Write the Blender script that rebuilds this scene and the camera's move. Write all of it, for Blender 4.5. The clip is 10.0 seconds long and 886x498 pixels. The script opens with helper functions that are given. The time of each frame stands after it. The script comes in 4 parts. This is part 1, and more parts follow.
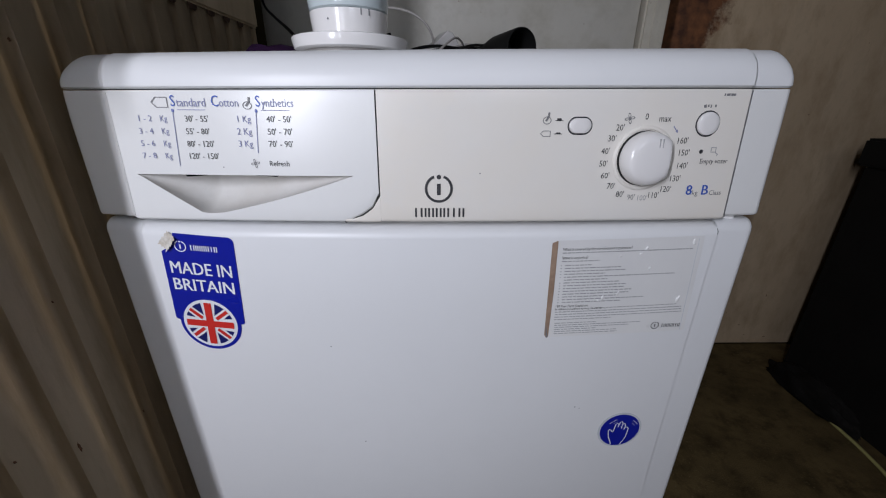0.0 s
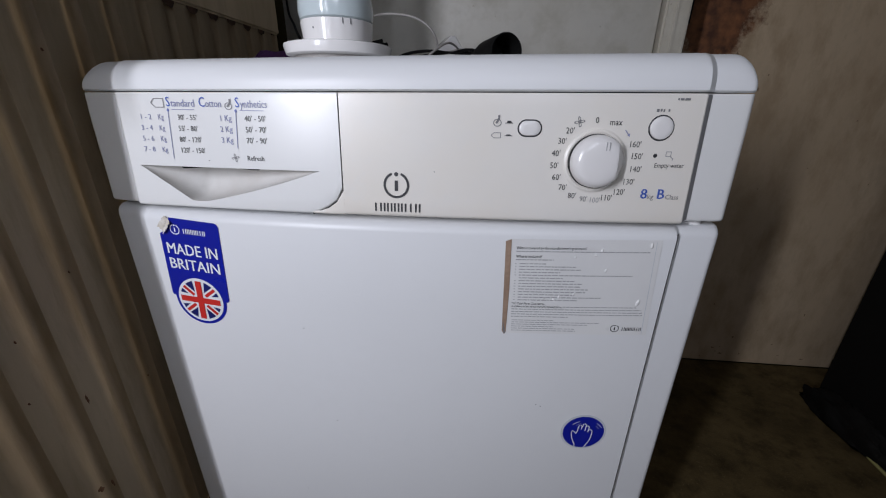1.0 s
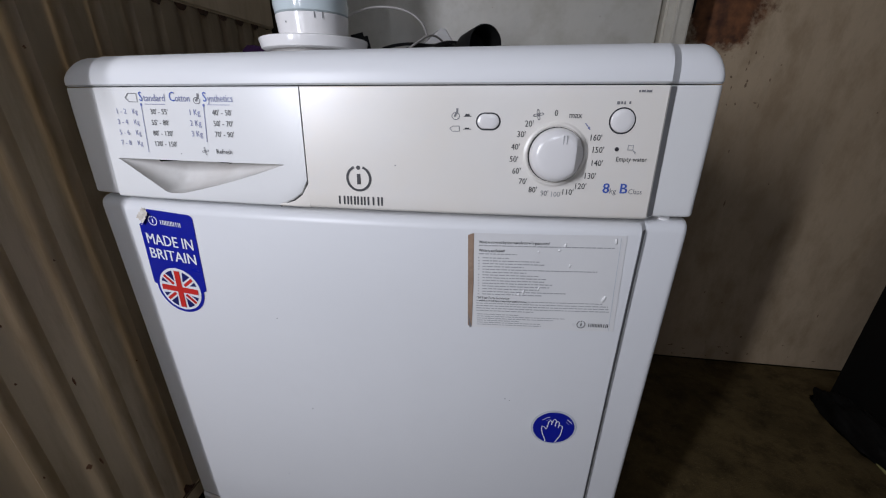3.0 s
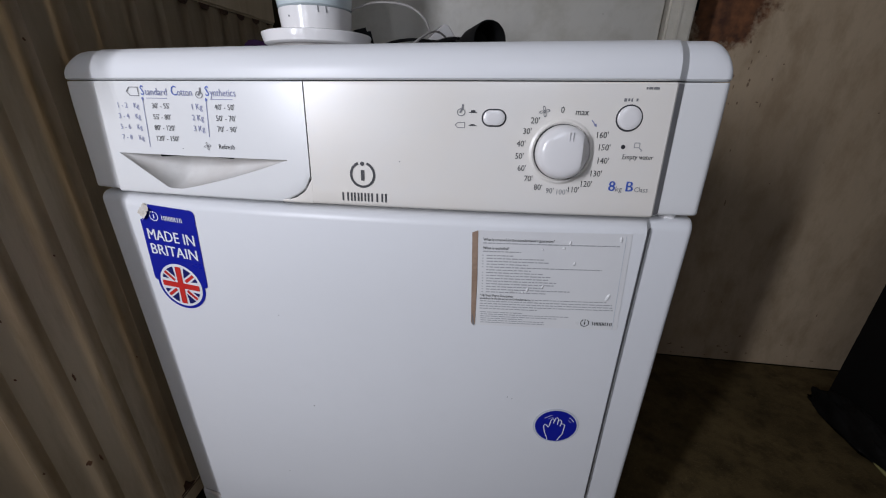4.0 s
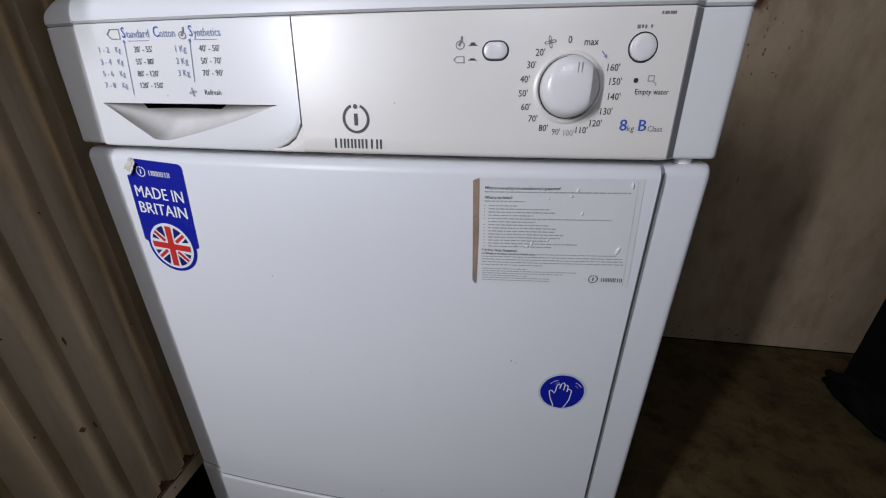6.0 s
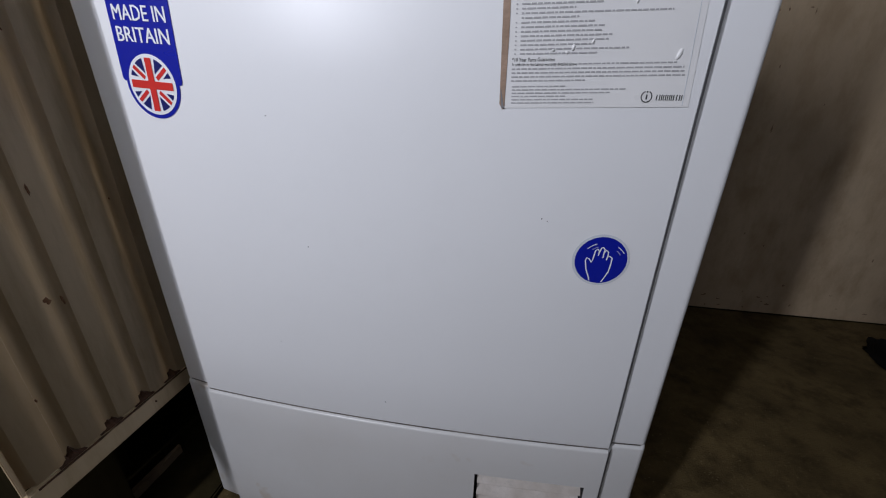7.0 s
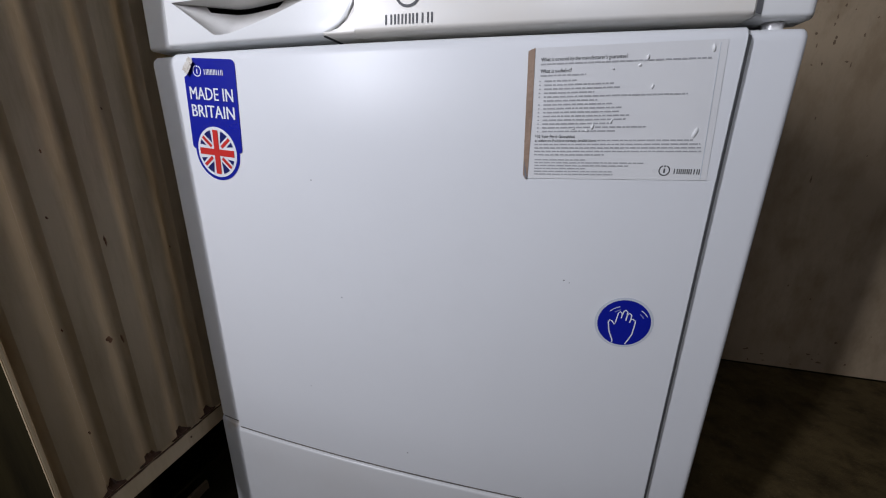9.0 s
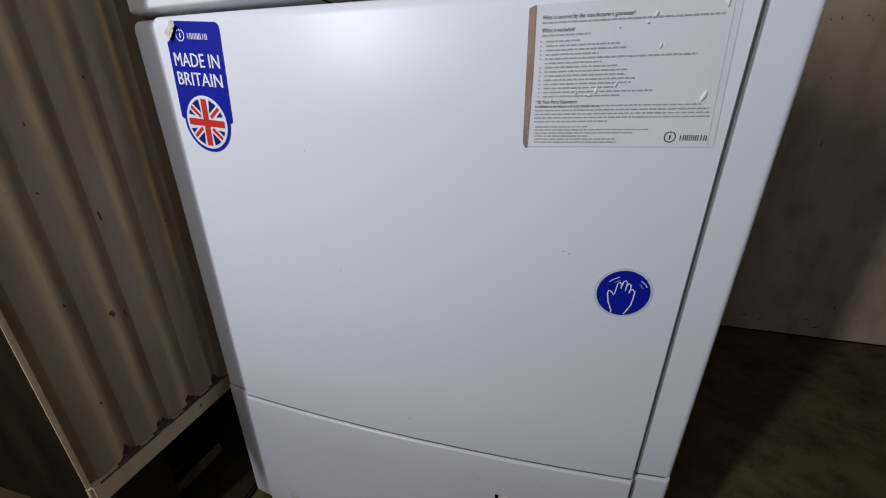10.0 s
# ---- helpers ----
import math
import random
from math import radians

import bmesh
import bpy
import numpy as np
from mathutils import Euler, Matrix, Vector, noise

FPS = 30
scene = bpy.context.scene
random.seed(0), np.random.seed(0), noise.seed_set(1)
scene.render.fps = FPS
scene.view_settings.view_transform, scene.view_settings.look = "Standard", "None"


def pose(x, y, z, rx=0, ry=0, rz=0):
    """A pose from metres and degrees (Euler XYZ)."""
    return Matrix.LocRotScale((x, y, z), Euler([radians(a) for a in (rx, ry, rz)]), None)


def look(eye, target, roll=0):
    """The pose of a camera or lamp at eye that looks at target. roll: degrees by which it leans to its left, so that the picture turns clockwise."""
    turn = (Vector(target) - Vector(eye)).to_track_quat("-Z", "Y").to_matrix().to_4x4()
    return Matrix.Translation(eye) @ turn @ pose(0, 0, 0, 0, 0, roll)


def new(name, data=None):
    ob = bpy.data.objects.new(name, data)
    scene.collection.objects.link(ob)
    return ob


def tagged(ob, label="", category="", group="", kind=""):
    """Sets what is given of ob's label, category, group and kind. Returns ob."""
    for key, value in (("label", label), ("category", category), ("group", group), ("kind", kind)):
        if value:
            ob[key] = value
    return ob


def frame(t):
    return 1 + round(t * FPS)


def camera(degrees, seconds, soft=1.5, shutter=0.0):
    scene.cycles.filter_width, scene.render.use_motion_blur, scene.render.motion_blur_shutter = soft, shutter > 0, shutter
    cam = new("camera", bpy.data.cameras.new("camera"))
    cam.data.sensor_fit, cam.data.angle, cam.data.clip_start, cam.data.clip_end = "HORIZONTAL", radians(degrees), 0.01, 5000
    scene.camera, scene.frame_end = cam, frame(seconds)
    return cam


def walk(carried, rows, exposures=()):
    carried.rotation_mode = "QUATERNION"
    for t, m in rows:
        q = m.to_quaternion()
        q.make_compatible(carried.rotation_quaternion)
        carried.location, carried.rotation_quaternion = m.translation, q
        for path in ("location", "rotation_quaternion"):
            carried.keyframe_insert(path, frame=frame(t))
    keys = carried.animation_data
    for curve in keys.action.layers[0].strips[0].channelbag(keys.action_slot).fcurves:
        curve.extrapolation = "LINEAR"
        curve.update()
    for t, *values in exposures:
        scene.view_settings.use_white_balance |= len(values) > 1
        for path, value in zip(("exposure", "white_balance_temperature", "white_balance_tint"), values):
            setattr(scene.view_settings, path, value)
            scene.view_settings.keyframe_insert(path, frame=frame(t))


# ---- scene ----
cam = camera(100.0, 10.0, soft=1.1)
PATH = [
    (0, (0.004, -0.308, 0.819), (0.033, 1.549, 0.076), 0.3),
    (0.5, (0.012, -0.313, 0.82), (-0.044, 1.542, 0.074), 0.7),
    (0.7, (0.035, -0.317, 0.820), (-0.142, 1.528, 0.069), 0.2),
    (1, (0.077, -0.326, 0.82), (-0.091, 1.526, 0.085), 0.7),
    (1.2, (0.109, -0.326, 0.821), (-0.063, 1.520, 0.071), 0.4),
    (1.5, (0.127, -0.329, 0.82), (-0.117, 1.512, 0.08), 0.3),
    (2, (0.125, -0.329, 0.82), (-0.122, 1.511, 0.077), 0.6),
    (2.5, (0.126, -0.326, 0.82), (-0.122, 1.511, 0.071), 0.5),
    (3.8, (0.126, -0.319, 0.821), (-0.127, 1.504, 0.038), 0.3),
    (4, (0.121, -0.321, 0.819), (-0.122, 1.507, 0.044), 0.8),
    (4.5, (0.127, -0.327, 0.82), (-0.117, 1.512, 0.074), 0.1),
    (5, (0.125, -0.329, 0.82), (-0.125, 1.51, 0.076), 0.6),
    (5.2, (0.124, -0.323, 0.819), (-0.132, 1.502, 0.042), 0.6),
    (6.3, (0.127, -0.317, 0.733), (-0.148, 1.493, -0.075), 0.1),
    (6.5, (0.12, -0.321, 0.693), (-0.182, 1.491, -0.098), 0.9),
    (6.7, (0.115, -0.323, 0.650), (-0.164, 1.492, -0.144), 1.5),
    (7, (0.119, -0.326, 0.614), (-0.191, 1.492, -0.16), 0.8),
    (7.5, (0.123, -0.328, 0.617), (-0.201, 1.493, -0.146), 0.1),
    (8, (0.123, -0.327, 0.618), (-0.201, 1.492, -0.148), 0.0),
    (8.5, (0.121, -0.326, 0.616), (-0.262, 1.484, -0.145), 1.0),
    (8.7, (0.121, -0.326, 0.618), (-0.337, 1.473, -0.124), 0.7),
    (9, (0.123, -0.336, 0.64), (-0.351, 1.514, 0.044), 0.7),
    (9.2, (0.122, -0.333, 0.641), (-0.341, 1.479, -0.064), 0.4),
    (9.5, (0.125, -0.33, 0.641), (-0.344, 1.462, -0.112), -0.0),
    (10, (0.125, -0.33, 0.641), (-0.344, 1.463, -0.111), -0.0),
]
walk(cam, [(t, look(eye, target, roll)) for t, eye, target, roll in PATH],
     [(0.0, -0.08), (1.0, -0.06), (1.5, 0.0), (5.2, 0.0), (6.3, 0.03), (7.0, 0.15), (10.0, 0.15)])

# ---- light ----
world = bpy.data.worlds.new("world")
scene.world = world
world.use_nodes = True
wn = world.node_tree.nodes
sky = wn.new("ShaderNodeTexSky")
sky.sky_type, sky.sun_disc = "NISHITA", False
sky.sun_elevation, sky.sun_rotation = radians(40), radians(215)
world.node_tree.links.new(sky.outputs[0], wn["Background"].inputs[0])
wn["Background"].inputs[1].default_value = 0.10


def area_lamp(name, m, sx, sy, power, colour):
    data = bpy.data.lights.new(name, "AREA")
    data.shape, data.size, data.size_y, data.energy, data.color = "RECTANGLE", sx, sy, power, colour
    ob = new(name, data)
    ob.matrix_world = m
    return ob


# daylight of the openings behind the camera, and one added fill lamp
DAY = (0.868, 0.888, 1.0)
area_lamp("daylight_and_fill", look((-0.546, -0.945, 1.11), (0.0, 0.0, 1.00)), 0.055, 0.46, 10.2, DAY)
area_lamp("daylight_and_fill", look((-0.25, -0.945, 1.06), (-0.20, 0.0, 0.95)), 0.13, 0.44, 1.1, DAY)
# added fill: lifts the right side, the wall shade and the steel door
area_lamp("daylight_and_fill", look((0.30, -0.945, 1.28), (0.24, 0.0, 0.95)), 0.30, 0.36, 1.35, DAY)


# ---- materials ----


def mat(name, base, rough=0.5, metal=0.0, second=None, scale=8.0, mix=0.35, bump=0.0, bump_scale=60.0, speck=None,
        speck_at=0.72, speck_scale=25.0, coat=0.0, space="Object", spec=0.5, stretch=(1, 1, 1), rough_var=0.1, mid=0.0):
    """A surface with a broad and a fine change of colour, optional spots and relief."""
    m = bpy.data.materials.new(name)
    m.use_nodes = True
    n, l = m.node_tree.nodes, m.node_tree.links
    b = n["Principled BSDF"]
    tc = n.new("ShaderNodeTexCoord")
    mp = n.new("ShaderNodeMapping")
    mp.inputs["Scale"].default_value = stretch
    l.new(tc.outputs[space], mp.inputs[0])
    second = second or tuple(c * 0.82 for c in base)

    def noise_tex(s, detail=5, rgh=0.55):
        t = n.new("ShaderNodeTexNoise")
        t.inputs["Scale"].default_value, t.inputs["Detail"].default_value, t.inputs["Roughness"].default_value = s, detail, rgh
        l.new(mp.outputs[0], t.inputs["Vector"])
        return t

    def ramp(src, a, c):
        r = n.new("ShaderNodeMapRange")
        r.inputs["From Min"].default_value, r.inputs["From Max"].default_value = a, c
        l.new(src, r.inputs["Value"])
        return r.outputs[0]

    def blend(fac, c1, c2):
        x = n.new("ShaderNodeMix")
        x.data_type = "RGBA"
        for sock, v in ((x.inputs[0], fac), (x.inputs[6], c1), (x.inputs[7], c2)):
            if isinstance(v, (tuple, float)):
                sock.default_value = (*v, 1) if isinstance(v, tuple) else v
            else:
                l.new(v, sock)
        return x.outputs[2]

    broad, fine = noise_tex(scale), noise_tex(scale * 9, 6, 0.7)
    c = blend(ramp(broad.outputs[0], 0.35, 0.7), base, second)
    dark = tuple(v * (1 - mix) for v in base)
    c = blend(ramp(fine.outputs[0], 0.5, 0.85), c, dark)
    if mid:
        md = noise_tex(scale * 3.3, 7, 0.65)
        c = blend(ramp(md.outputs[0], 0.45, 0.68), c, tuple(v * w for v, w in zip(second, (1 - mid, 1 - mid * 1.1, 1 - mid * 1.25))))
    if speck:
        sp = noise_tex(speck_scale, 3)
        c = blend(ramp(sp.outputs[0], speck_at, speck_at + 0.05), c, speck)
    l.new(c, b.inputs["Base Color"])
    rv = n.new("ShaderNodeMapRange")
    rv.inputs["To Min"].default_value, rv.inputs["To Max"].default_value = max(0.02, rough - rough_var), min(1, rough + rough_var)
    l.new(broad.outputs[0], rv.inputs["Value"])
    l.new(rv.outputs[0], b.inputs["Roughness"])
    b.inputs["Metallic"].default_value = metal
    b.inputs["Coat Weight"].default_value = coat
    b.inputs["Specular IOR Level"].default_value = spec
    if bump:
        bt = noise_tex(bump_scale, 4)
        bp = n.new("ShaderNodeBump")
        bp.inputs["Strength"].default_value, bp.inputs["Distance"].default_value = bump, 0.004
        l.new(bt.outputs[0], bp.inputs["Height"])
        l.new(bp.outputs[0], b.inputs["Normal"])
    return m


ENAMEL = mat("white_enamel", (0.78, 0.79, 0.80), 0.37, second=(0.75, 0.76, 0.77), scale=3, mix=0.03, bump=0.03, bump_scale=9, speck=(0.42, 0.40, 0.37), speck_at=0.80, speck_scale=40, rough_var=0.05, spec=0.42)
PLASTIC = mat("white_plastic", (0.77, 0.775, 0.77), 0.30, second=(0.76, 0.76, 0.745), scale=5, mix=0.03, bump=0.02, bump_scale=14, speck=(0.45, 0.43, 0.4), speck_at=0.82, speck_scale=45, rough_var=0.05)
CREAM = mat("yellowed_plastic", (0.785, 0.766, 0.728), 0.31, second=(0.775, 0.728, 0.65), scale=5, mix=0.03, bump=0.02, bump_scale=14, rough_var=0.05)
# scuffs and dirt; base also greyed for the weaker light low down
SCUFFED = mat("scuffed_dimmed_enamel", (0.67, 0.675, 0.675), 0.34, second=(0.61, 0.60, 0.585), scale=4, mix=0.05, bump=0.03, bump_scale=9, speck=(0.58, 0.54, 0.49), speck_at=0.66, speck_scale=13, rough_var=0.05)
# scoop faces: some grime, plus recess shade put into the grey
GRIME_SHADE = mat("grimy_shaded_plastic", (0.70, 0.69, 0.67), 0.32, second=(0.60, 0.58, 0.55), scale=26, mix=0.12, speck=(0.30, 0.27, 0.24), speck_at=0.76, speck_scale=60)
DARKGAP = mat("dark_gap", (0.02, 0.02, 0.02), 0.7)
SEAM = mat("seam_grime_and_shade", (0.10, 0.09, 0.08), 0.6, second=(0.22, 0.20, 0.18), scale=30, mix=0.4)
# two greys for the shade in the right-hand groove
GROOVE_SHADE = mat("groove_shade_dark", (0.12, 0.12, 0.125), 0.6, second=(0.18, 0.18, 0.185), scale=40, mix=0.3)
GROOVE_SHADE_PALE = mat("groove_shade_grey", (0.30, 0.30, 0.31), 0.55, second=(0.25, 0.25, 0.255), scale=30, mix=0.2)
RUSTSPOT = mat("rust_spot", (0.17, 0.078, 0.034), 0.9, second=(0.07, 0.035, 0.02), scale=150, mix=0.4)
STEEL = mat("casing_steel", (0.7, 0.7, 0.7), 0.4)
INK = mat("grey_black_ink", (0.035, 0.035, 0.04), 0.5)
INKSOFT = mat("thin_black_ink", (0.085, 0.085, 0.09), 0.5)
INKGREY = mat("faded_ink", (0.22, 0.22, 0.23), 0.5)
INKPALE = mat("pale_ink", (0.42, 0.42, 0.43), 0.5)
INKBLUE = mat("blue_ink", (0.05, 0.12, 0.5), 0.5)
INKBLUEPALE = mat("worn_blue_ink", (0.27, 0.29, 0.48), 0.5)
BLUE = mat("blue_sticker", (0.006, 0.014, 0.32), 0.3, second=(0.006, 0.012, 0.27), mix=0.05)
NAVY = mat("navy_print", (0.01, 0.015, 0.13), 0.3)
REDP = mat("red_print", (0.62, 0.03, 0.025), 0.35, mix=0.05)
WHITEP = mat("white_print", (0.82, 0.84, 0.86), 0.35, mix=0.02)
PAPER = mat("label_paper", (0.78, 0.78, 0.77), 0.3, second=(0.71, 0.71, 0.71), mix=0.03, bump=0.05, bump_scale=60)
CLEARRIM = mat("clear_film", (0.66, 0.70, 0.74), 0.15, mix=0.02)
TAPE = mat("brown_adhesive", (0.36, 0.25, 0.18), 0.7, second=(0.28, 0.19, 0.13), scale=60, mix=0.4, bump=0.3, bump_scale=200)
TORN = mat("torn_paper", (0.74, 0.72, 0.68), 0.8, second=(0.55, 0.49, 0.40), scale=70, mix=0.25, bump=0.4, bump_scale=250)
DIRTYWHITE = mat("dirty_plastic", (0.66, 0.62, 0.58), 0.5, second=(0.42, 0.37, 0.32), scale=22, mix=0.35)
SHEET = mat("painted_steel_sheet", (0.58, 0.462, 0.305), 0.42, second=(0.47, 0.365, 0.225), mid=0.12, scale=14, mix=0.16, bump=0.12, bump_scale=40,
            speck=(0.14, 0.085, 0.04), speck_at=0.80, speck_scale=75, stretch=(1, 1, 0.16))
RUST = mat("rust", (0.085, 0.038, 0.018), 0.95, second=(0.035, 0.018, 0.011), scale=60, mix=0.5, bump=0.6, bump_scale=220)
# mossy timber, with the shade behind the steel door put into the colour
JAMB = mat("mossy_timber_and_shade", (0.040, 0.031, 0.013), 0.95, second=(0.010, 0.008, 0.004), scale=9, mix=0.4, bump=0.3, stretch=(1, 1, 0.2), spec=0.05)
BOARD = mat("painted_board", (0.52, 0.505, 0.46), 0.5, second=(0.45, 0.43, 0.375), mid=0.10, scale=4, mix=0.12, bump=0.08, bump_scale=30, speck=(0.24, 0.21, 0.17), speck_at=0.72, speck_scale=22)
TRIM = mat("chipped_trim_paint", (0.58, 0.55, 0.47), 0.5, second=(0.50, 0.46, 0.38), scale=12, mix=0.2, speck=(0.2, 0.14, 0.09), speck_at=0.70, speck_scale=35)
BLACKP = mat("black_plastic", (0.006, 0.006, 0.006), 0.6, mix=0.3, spec=0.2)
BLACKBOX = mat("black_laminate", (0.006, 0.0055, 0.005), 0.75, second=(0.009, 0.008, 0.007), mix=0.3, spec=0.15)
CABLEGREY = mat("grey_cable", (0.40, 0.38, 0.36), 0.5)
YELLOWC = mat("yellow_cable", (0.45, 0.42, 0.16), 0.6)
WHITEL = mat("glossy_white_plastic", (0.80, 0.79, 0.78), 0.18, second=(0.77, 0.75, 0.74), mix=0.03)
DOME = mat("pale_blue_plastic", (0.58, 0.66, 0.68), 0.15, second=(0.55, 0.63, 0.66), mix=0.02, coat=0.3)
PURPLE = mat("purple_cloth", (0.07, 0.02, 0.10), 0.9, scale=40, mix=0.5, bump=0.5)
OLDWOOD = mat("old_wood", (0.30, 0.22, 0.13), 0.8, second=(0.19, 0.14, 0.09), scale=12, mix=0.5, bump=0.5, stretch=(1, 1, 1))
# unseen room surfaces; kept this dark so that little light bounces back
GREYROOM = mat("low_bounce_dark", (0.075, 0.066, 0.056), 0.9, second=(0.05, 0.044, 0.038), scale=3, mix=0.2, bump=0.2)


def wall_material():
    """Old painted plaster: blotches, drips, peeled rust-brown patch high up, small dark marks."""
    m = mat("old_plaster", (0.57, 0.445, 0.302), 0.75, second=(0.49, 0.37, 0.24), mid=0.16, scale=5, mix=0.22, bump=0.15, bump_scale=40,
            speck=(0.24, 0.17, 0.11), speck_at=0.76, speck_scale=34, stretch=(1, 1, 0.45))
    n, l = m.node_tree.nodes, m.node_tree.links
    b = n["Principled BSDF"]
    old = b.inputs["Base Color"].links[0].from_socket
    geo = n.new("ShaderNodeNewGeometry")
    dist = n.new("ShaderNodeVectorMath")
    dist.operation = "DISTANCE"
    dist.inputs[1].default_value = (0.0, 0.0, 0.0)
    scl = n.new("ShaderNodeMapping")
    scl.inputs["Location"].default_value = (-0.655 / 0.105, 0, -1.09 / 0.165)
    scl.inputs["Scale"].default_value = (1 / 0.105, 0, 1 / 0.165)
    l.new(geo.outputs["Position"], scl.inputs[0])
    l.new(scl.outputs[0], dist.inputs[0])
    nz = n.new("ShaderNodeTexNoise")
    nz.inputs["Scale"].default_value, nz.inputs["Detail"].default_value, nz.inputs["Roughness"].default_value = 16, 8, 0.7
    l.new(geo.outputs["Position"], nz.inputs["Vector"])
    ad = n.new("ShaderNodeMath")
    ad.operation = "MULTIPLY_ADD"
    ad.inputs[1].default_value, ad.inputs[2].default_value = 1.3, -0.65
    l.new(nz.outputs[0], ad.inputs[0])
    sm = n.new("ShaderNodeMath")
    l.new(dist.outputs["Value"], sm.inputs[0])
    l.new(ad.outputs[0], sm.inputs[1])
    mr = n.new("ShaderNodeMapRange")
    mr.inputs["From Min"].default_value, mr.inputs["From Max"].default_value = 1.12, 0.9
    l.new(sm.outputs[0], mr.inputs["Value"])
    rr = n.new("ShaderNodeValToRGB")
    rr.color_ramp.elements[0].color, rr.color_ramp.elements[0].position = (0.07, 0.028, 0.014, 1), 0.35
    rr.color_ramp.elements[1].color, rr.color_ramp.elements[1].position = (0.25, 0.10, 0.038, 1), 0.70
    n2 = n.new("ShaderNodeTexNoise")
    n2.inputs["Scale"].default_value, n2.inputs["Detail"].default_value = 38, 6
    l.new(geo.outputs["Position"], n2.inputs["Vector"])
    l.new(n2.outputs[0], rr.inputs[0])
    x = n.new("ShaderNodeMix")
    x.data_type = "RGBA"
    l.new(mr.outputs[0], x.inputs[0])
    l.new(old, x.inputs[6])
    l.new(rr.outputs[0], x.inputs[7])
    l.new(x.outputs[2], b.inputs["Base Color"])
    return m


WALL = wall_material()
CONCRETE = mat("stained_concrete", (0.150, 0.106, 0.044), 0.9, second=(0.085, 0.060, 0.024), mid=0.35, scale=5, mix=0.55, bump=0.45, bump_scale=320,
               speck=(0.17, 0.13, 0.065), speck_at=0.64, speck_scale=230, spec=0.25)

# ---- mesh helpers ----


def mesh_object(name, bm, material, parent=None, smooth=False, sharp=35):
    me = bpy.data.meshes.new(name)
    bmesh.ops.recalc_face_normals(bm, faces=bm.faces)
    if smooth:
        for f in bm.faces:
            f.smooth = True
        for e in bm.edges:
            if len(e.link_faces) == 2 and e.calc_face_angle(0) > radians(sharp):
                e.smooth = False
    bm.to_mesh(me)
    bm.free()
    me.materials.append(material)
    ob = new(name, me)
    ob.parent = parent
    return ob


def part(name, bm, material, parent, label="", smooth=True):
    ob = mesh_object(name, bm, material, parent, smooth)
    if label:
        ob["label"] = label
    return ob


def thing(name, label, category, group="", kind=""):
    return tagged(new(name), label, category, group, kind)


def box(x0, x1, y0, y1, z0, z1, bevel=0.0, bm=None):
    bm = bm or bmesh.new()
    r = bmesh.ops.create_cube(bm, size=1)
    for v in r["verts"]:
        v.co = Vector(((x0 + x1) / 2 + v.co.x * (x1 - x0), (y0 + y1) / 2 + v.co.y * (y1 - y0), (z0 + z1) / 2 + v.co.z * (z1 - z0)))
    if bevel:
        es = {e for v in r["verts"] for e in v.link_edges}
        bmesh.ops.bevel(bm, geom=list(es), offset=bevel, segments=2, affect="EDGES")
    return bm


def lathe(profile, axis_m, steps=48, bm=None, cap=True):
    """Turn (radius, height) pairs round the local z axis of axis_m."""
    bm = bm or bmesh.new()
    rings = []
    for r, h in profile:
        rings.append([bm.verts.new(axis_m @ Vector((r * math.cos(2 * math.pi * i / steps), r * math.sin(2 * math.pi * i / steps), h))) for i in range(steps)])
    for a, b in zip(rings, rings[1:]):
        for i in range(steps):
            bm.faces.new((a[i], a[(i + 1) % steps], b[(i + 1) % steps], b[i]))
    if cap:
        bm.faces.new(rings[0][::-1])
        bm.faces.new(rings[-1])
    return bm


def loft(sections):
    bm = bmesh.new()
    rows = [[bm.verts.new(p) for p in s] for s in sections]
    k = len(rows[0])
    for a, b in zip(rows, rows[1:]):
        for i in range(k):
            bm.faces.new((a[i], a[(i + 1) % k], b[(i + 1) % k], b[i]))
    bm.faces.new(rows[0][::-1])
    bm.faces.new(rows[-1])
    return bm


def tube(points, radius, steps=10, sub=8):
    """A round cable along a smooth line through points."""
    pts = [Vector(p) for p in points]
    ext = [2 * pts[0] - pts[1], *pts, 2 * pts[-1] - pts[-2]]
    line = []
    for i in range(1, len(ext) - 2):
        p0, p1, p2, p3 = ext[i - 1:i + 3]
        for j in range(sub):
            t = j / sub
            line.append(0.5 * (2 * p1 + (p2 - p0) * t + (2 * p0 - 5 * p1 + 4 * p2 - p3) * t * t + (3 * p1 - p0 - 3 * p2 + p3) * t ** 3))
    line.append(pts[-1])
    secs = []
    for i, p in enumerate(line):
        d = (line[min(i + 1, len(line) - 1)] - line[max(i - 1, 0)]).normalized()
        u = d.orthogonal() if i == 0 else (u_last - d * u_last.dot(d))
        u = u.normalized()
        u_last = u
        w = d.cross(u)
        secs.append([p + radius * (math.cos(2 * math.pi * k / steps) * u + math.sin(2 * math.pi * k / steps) * w) for k in range(steps)])
    return loft(secs)


# ---- setting ----
WALL_Y, BOARD_Y = 0.81, 0.64


def setting(name, bm, material, label, category):
    return tagged(mesh_object(name, bm, material), label, category, kind="structure")


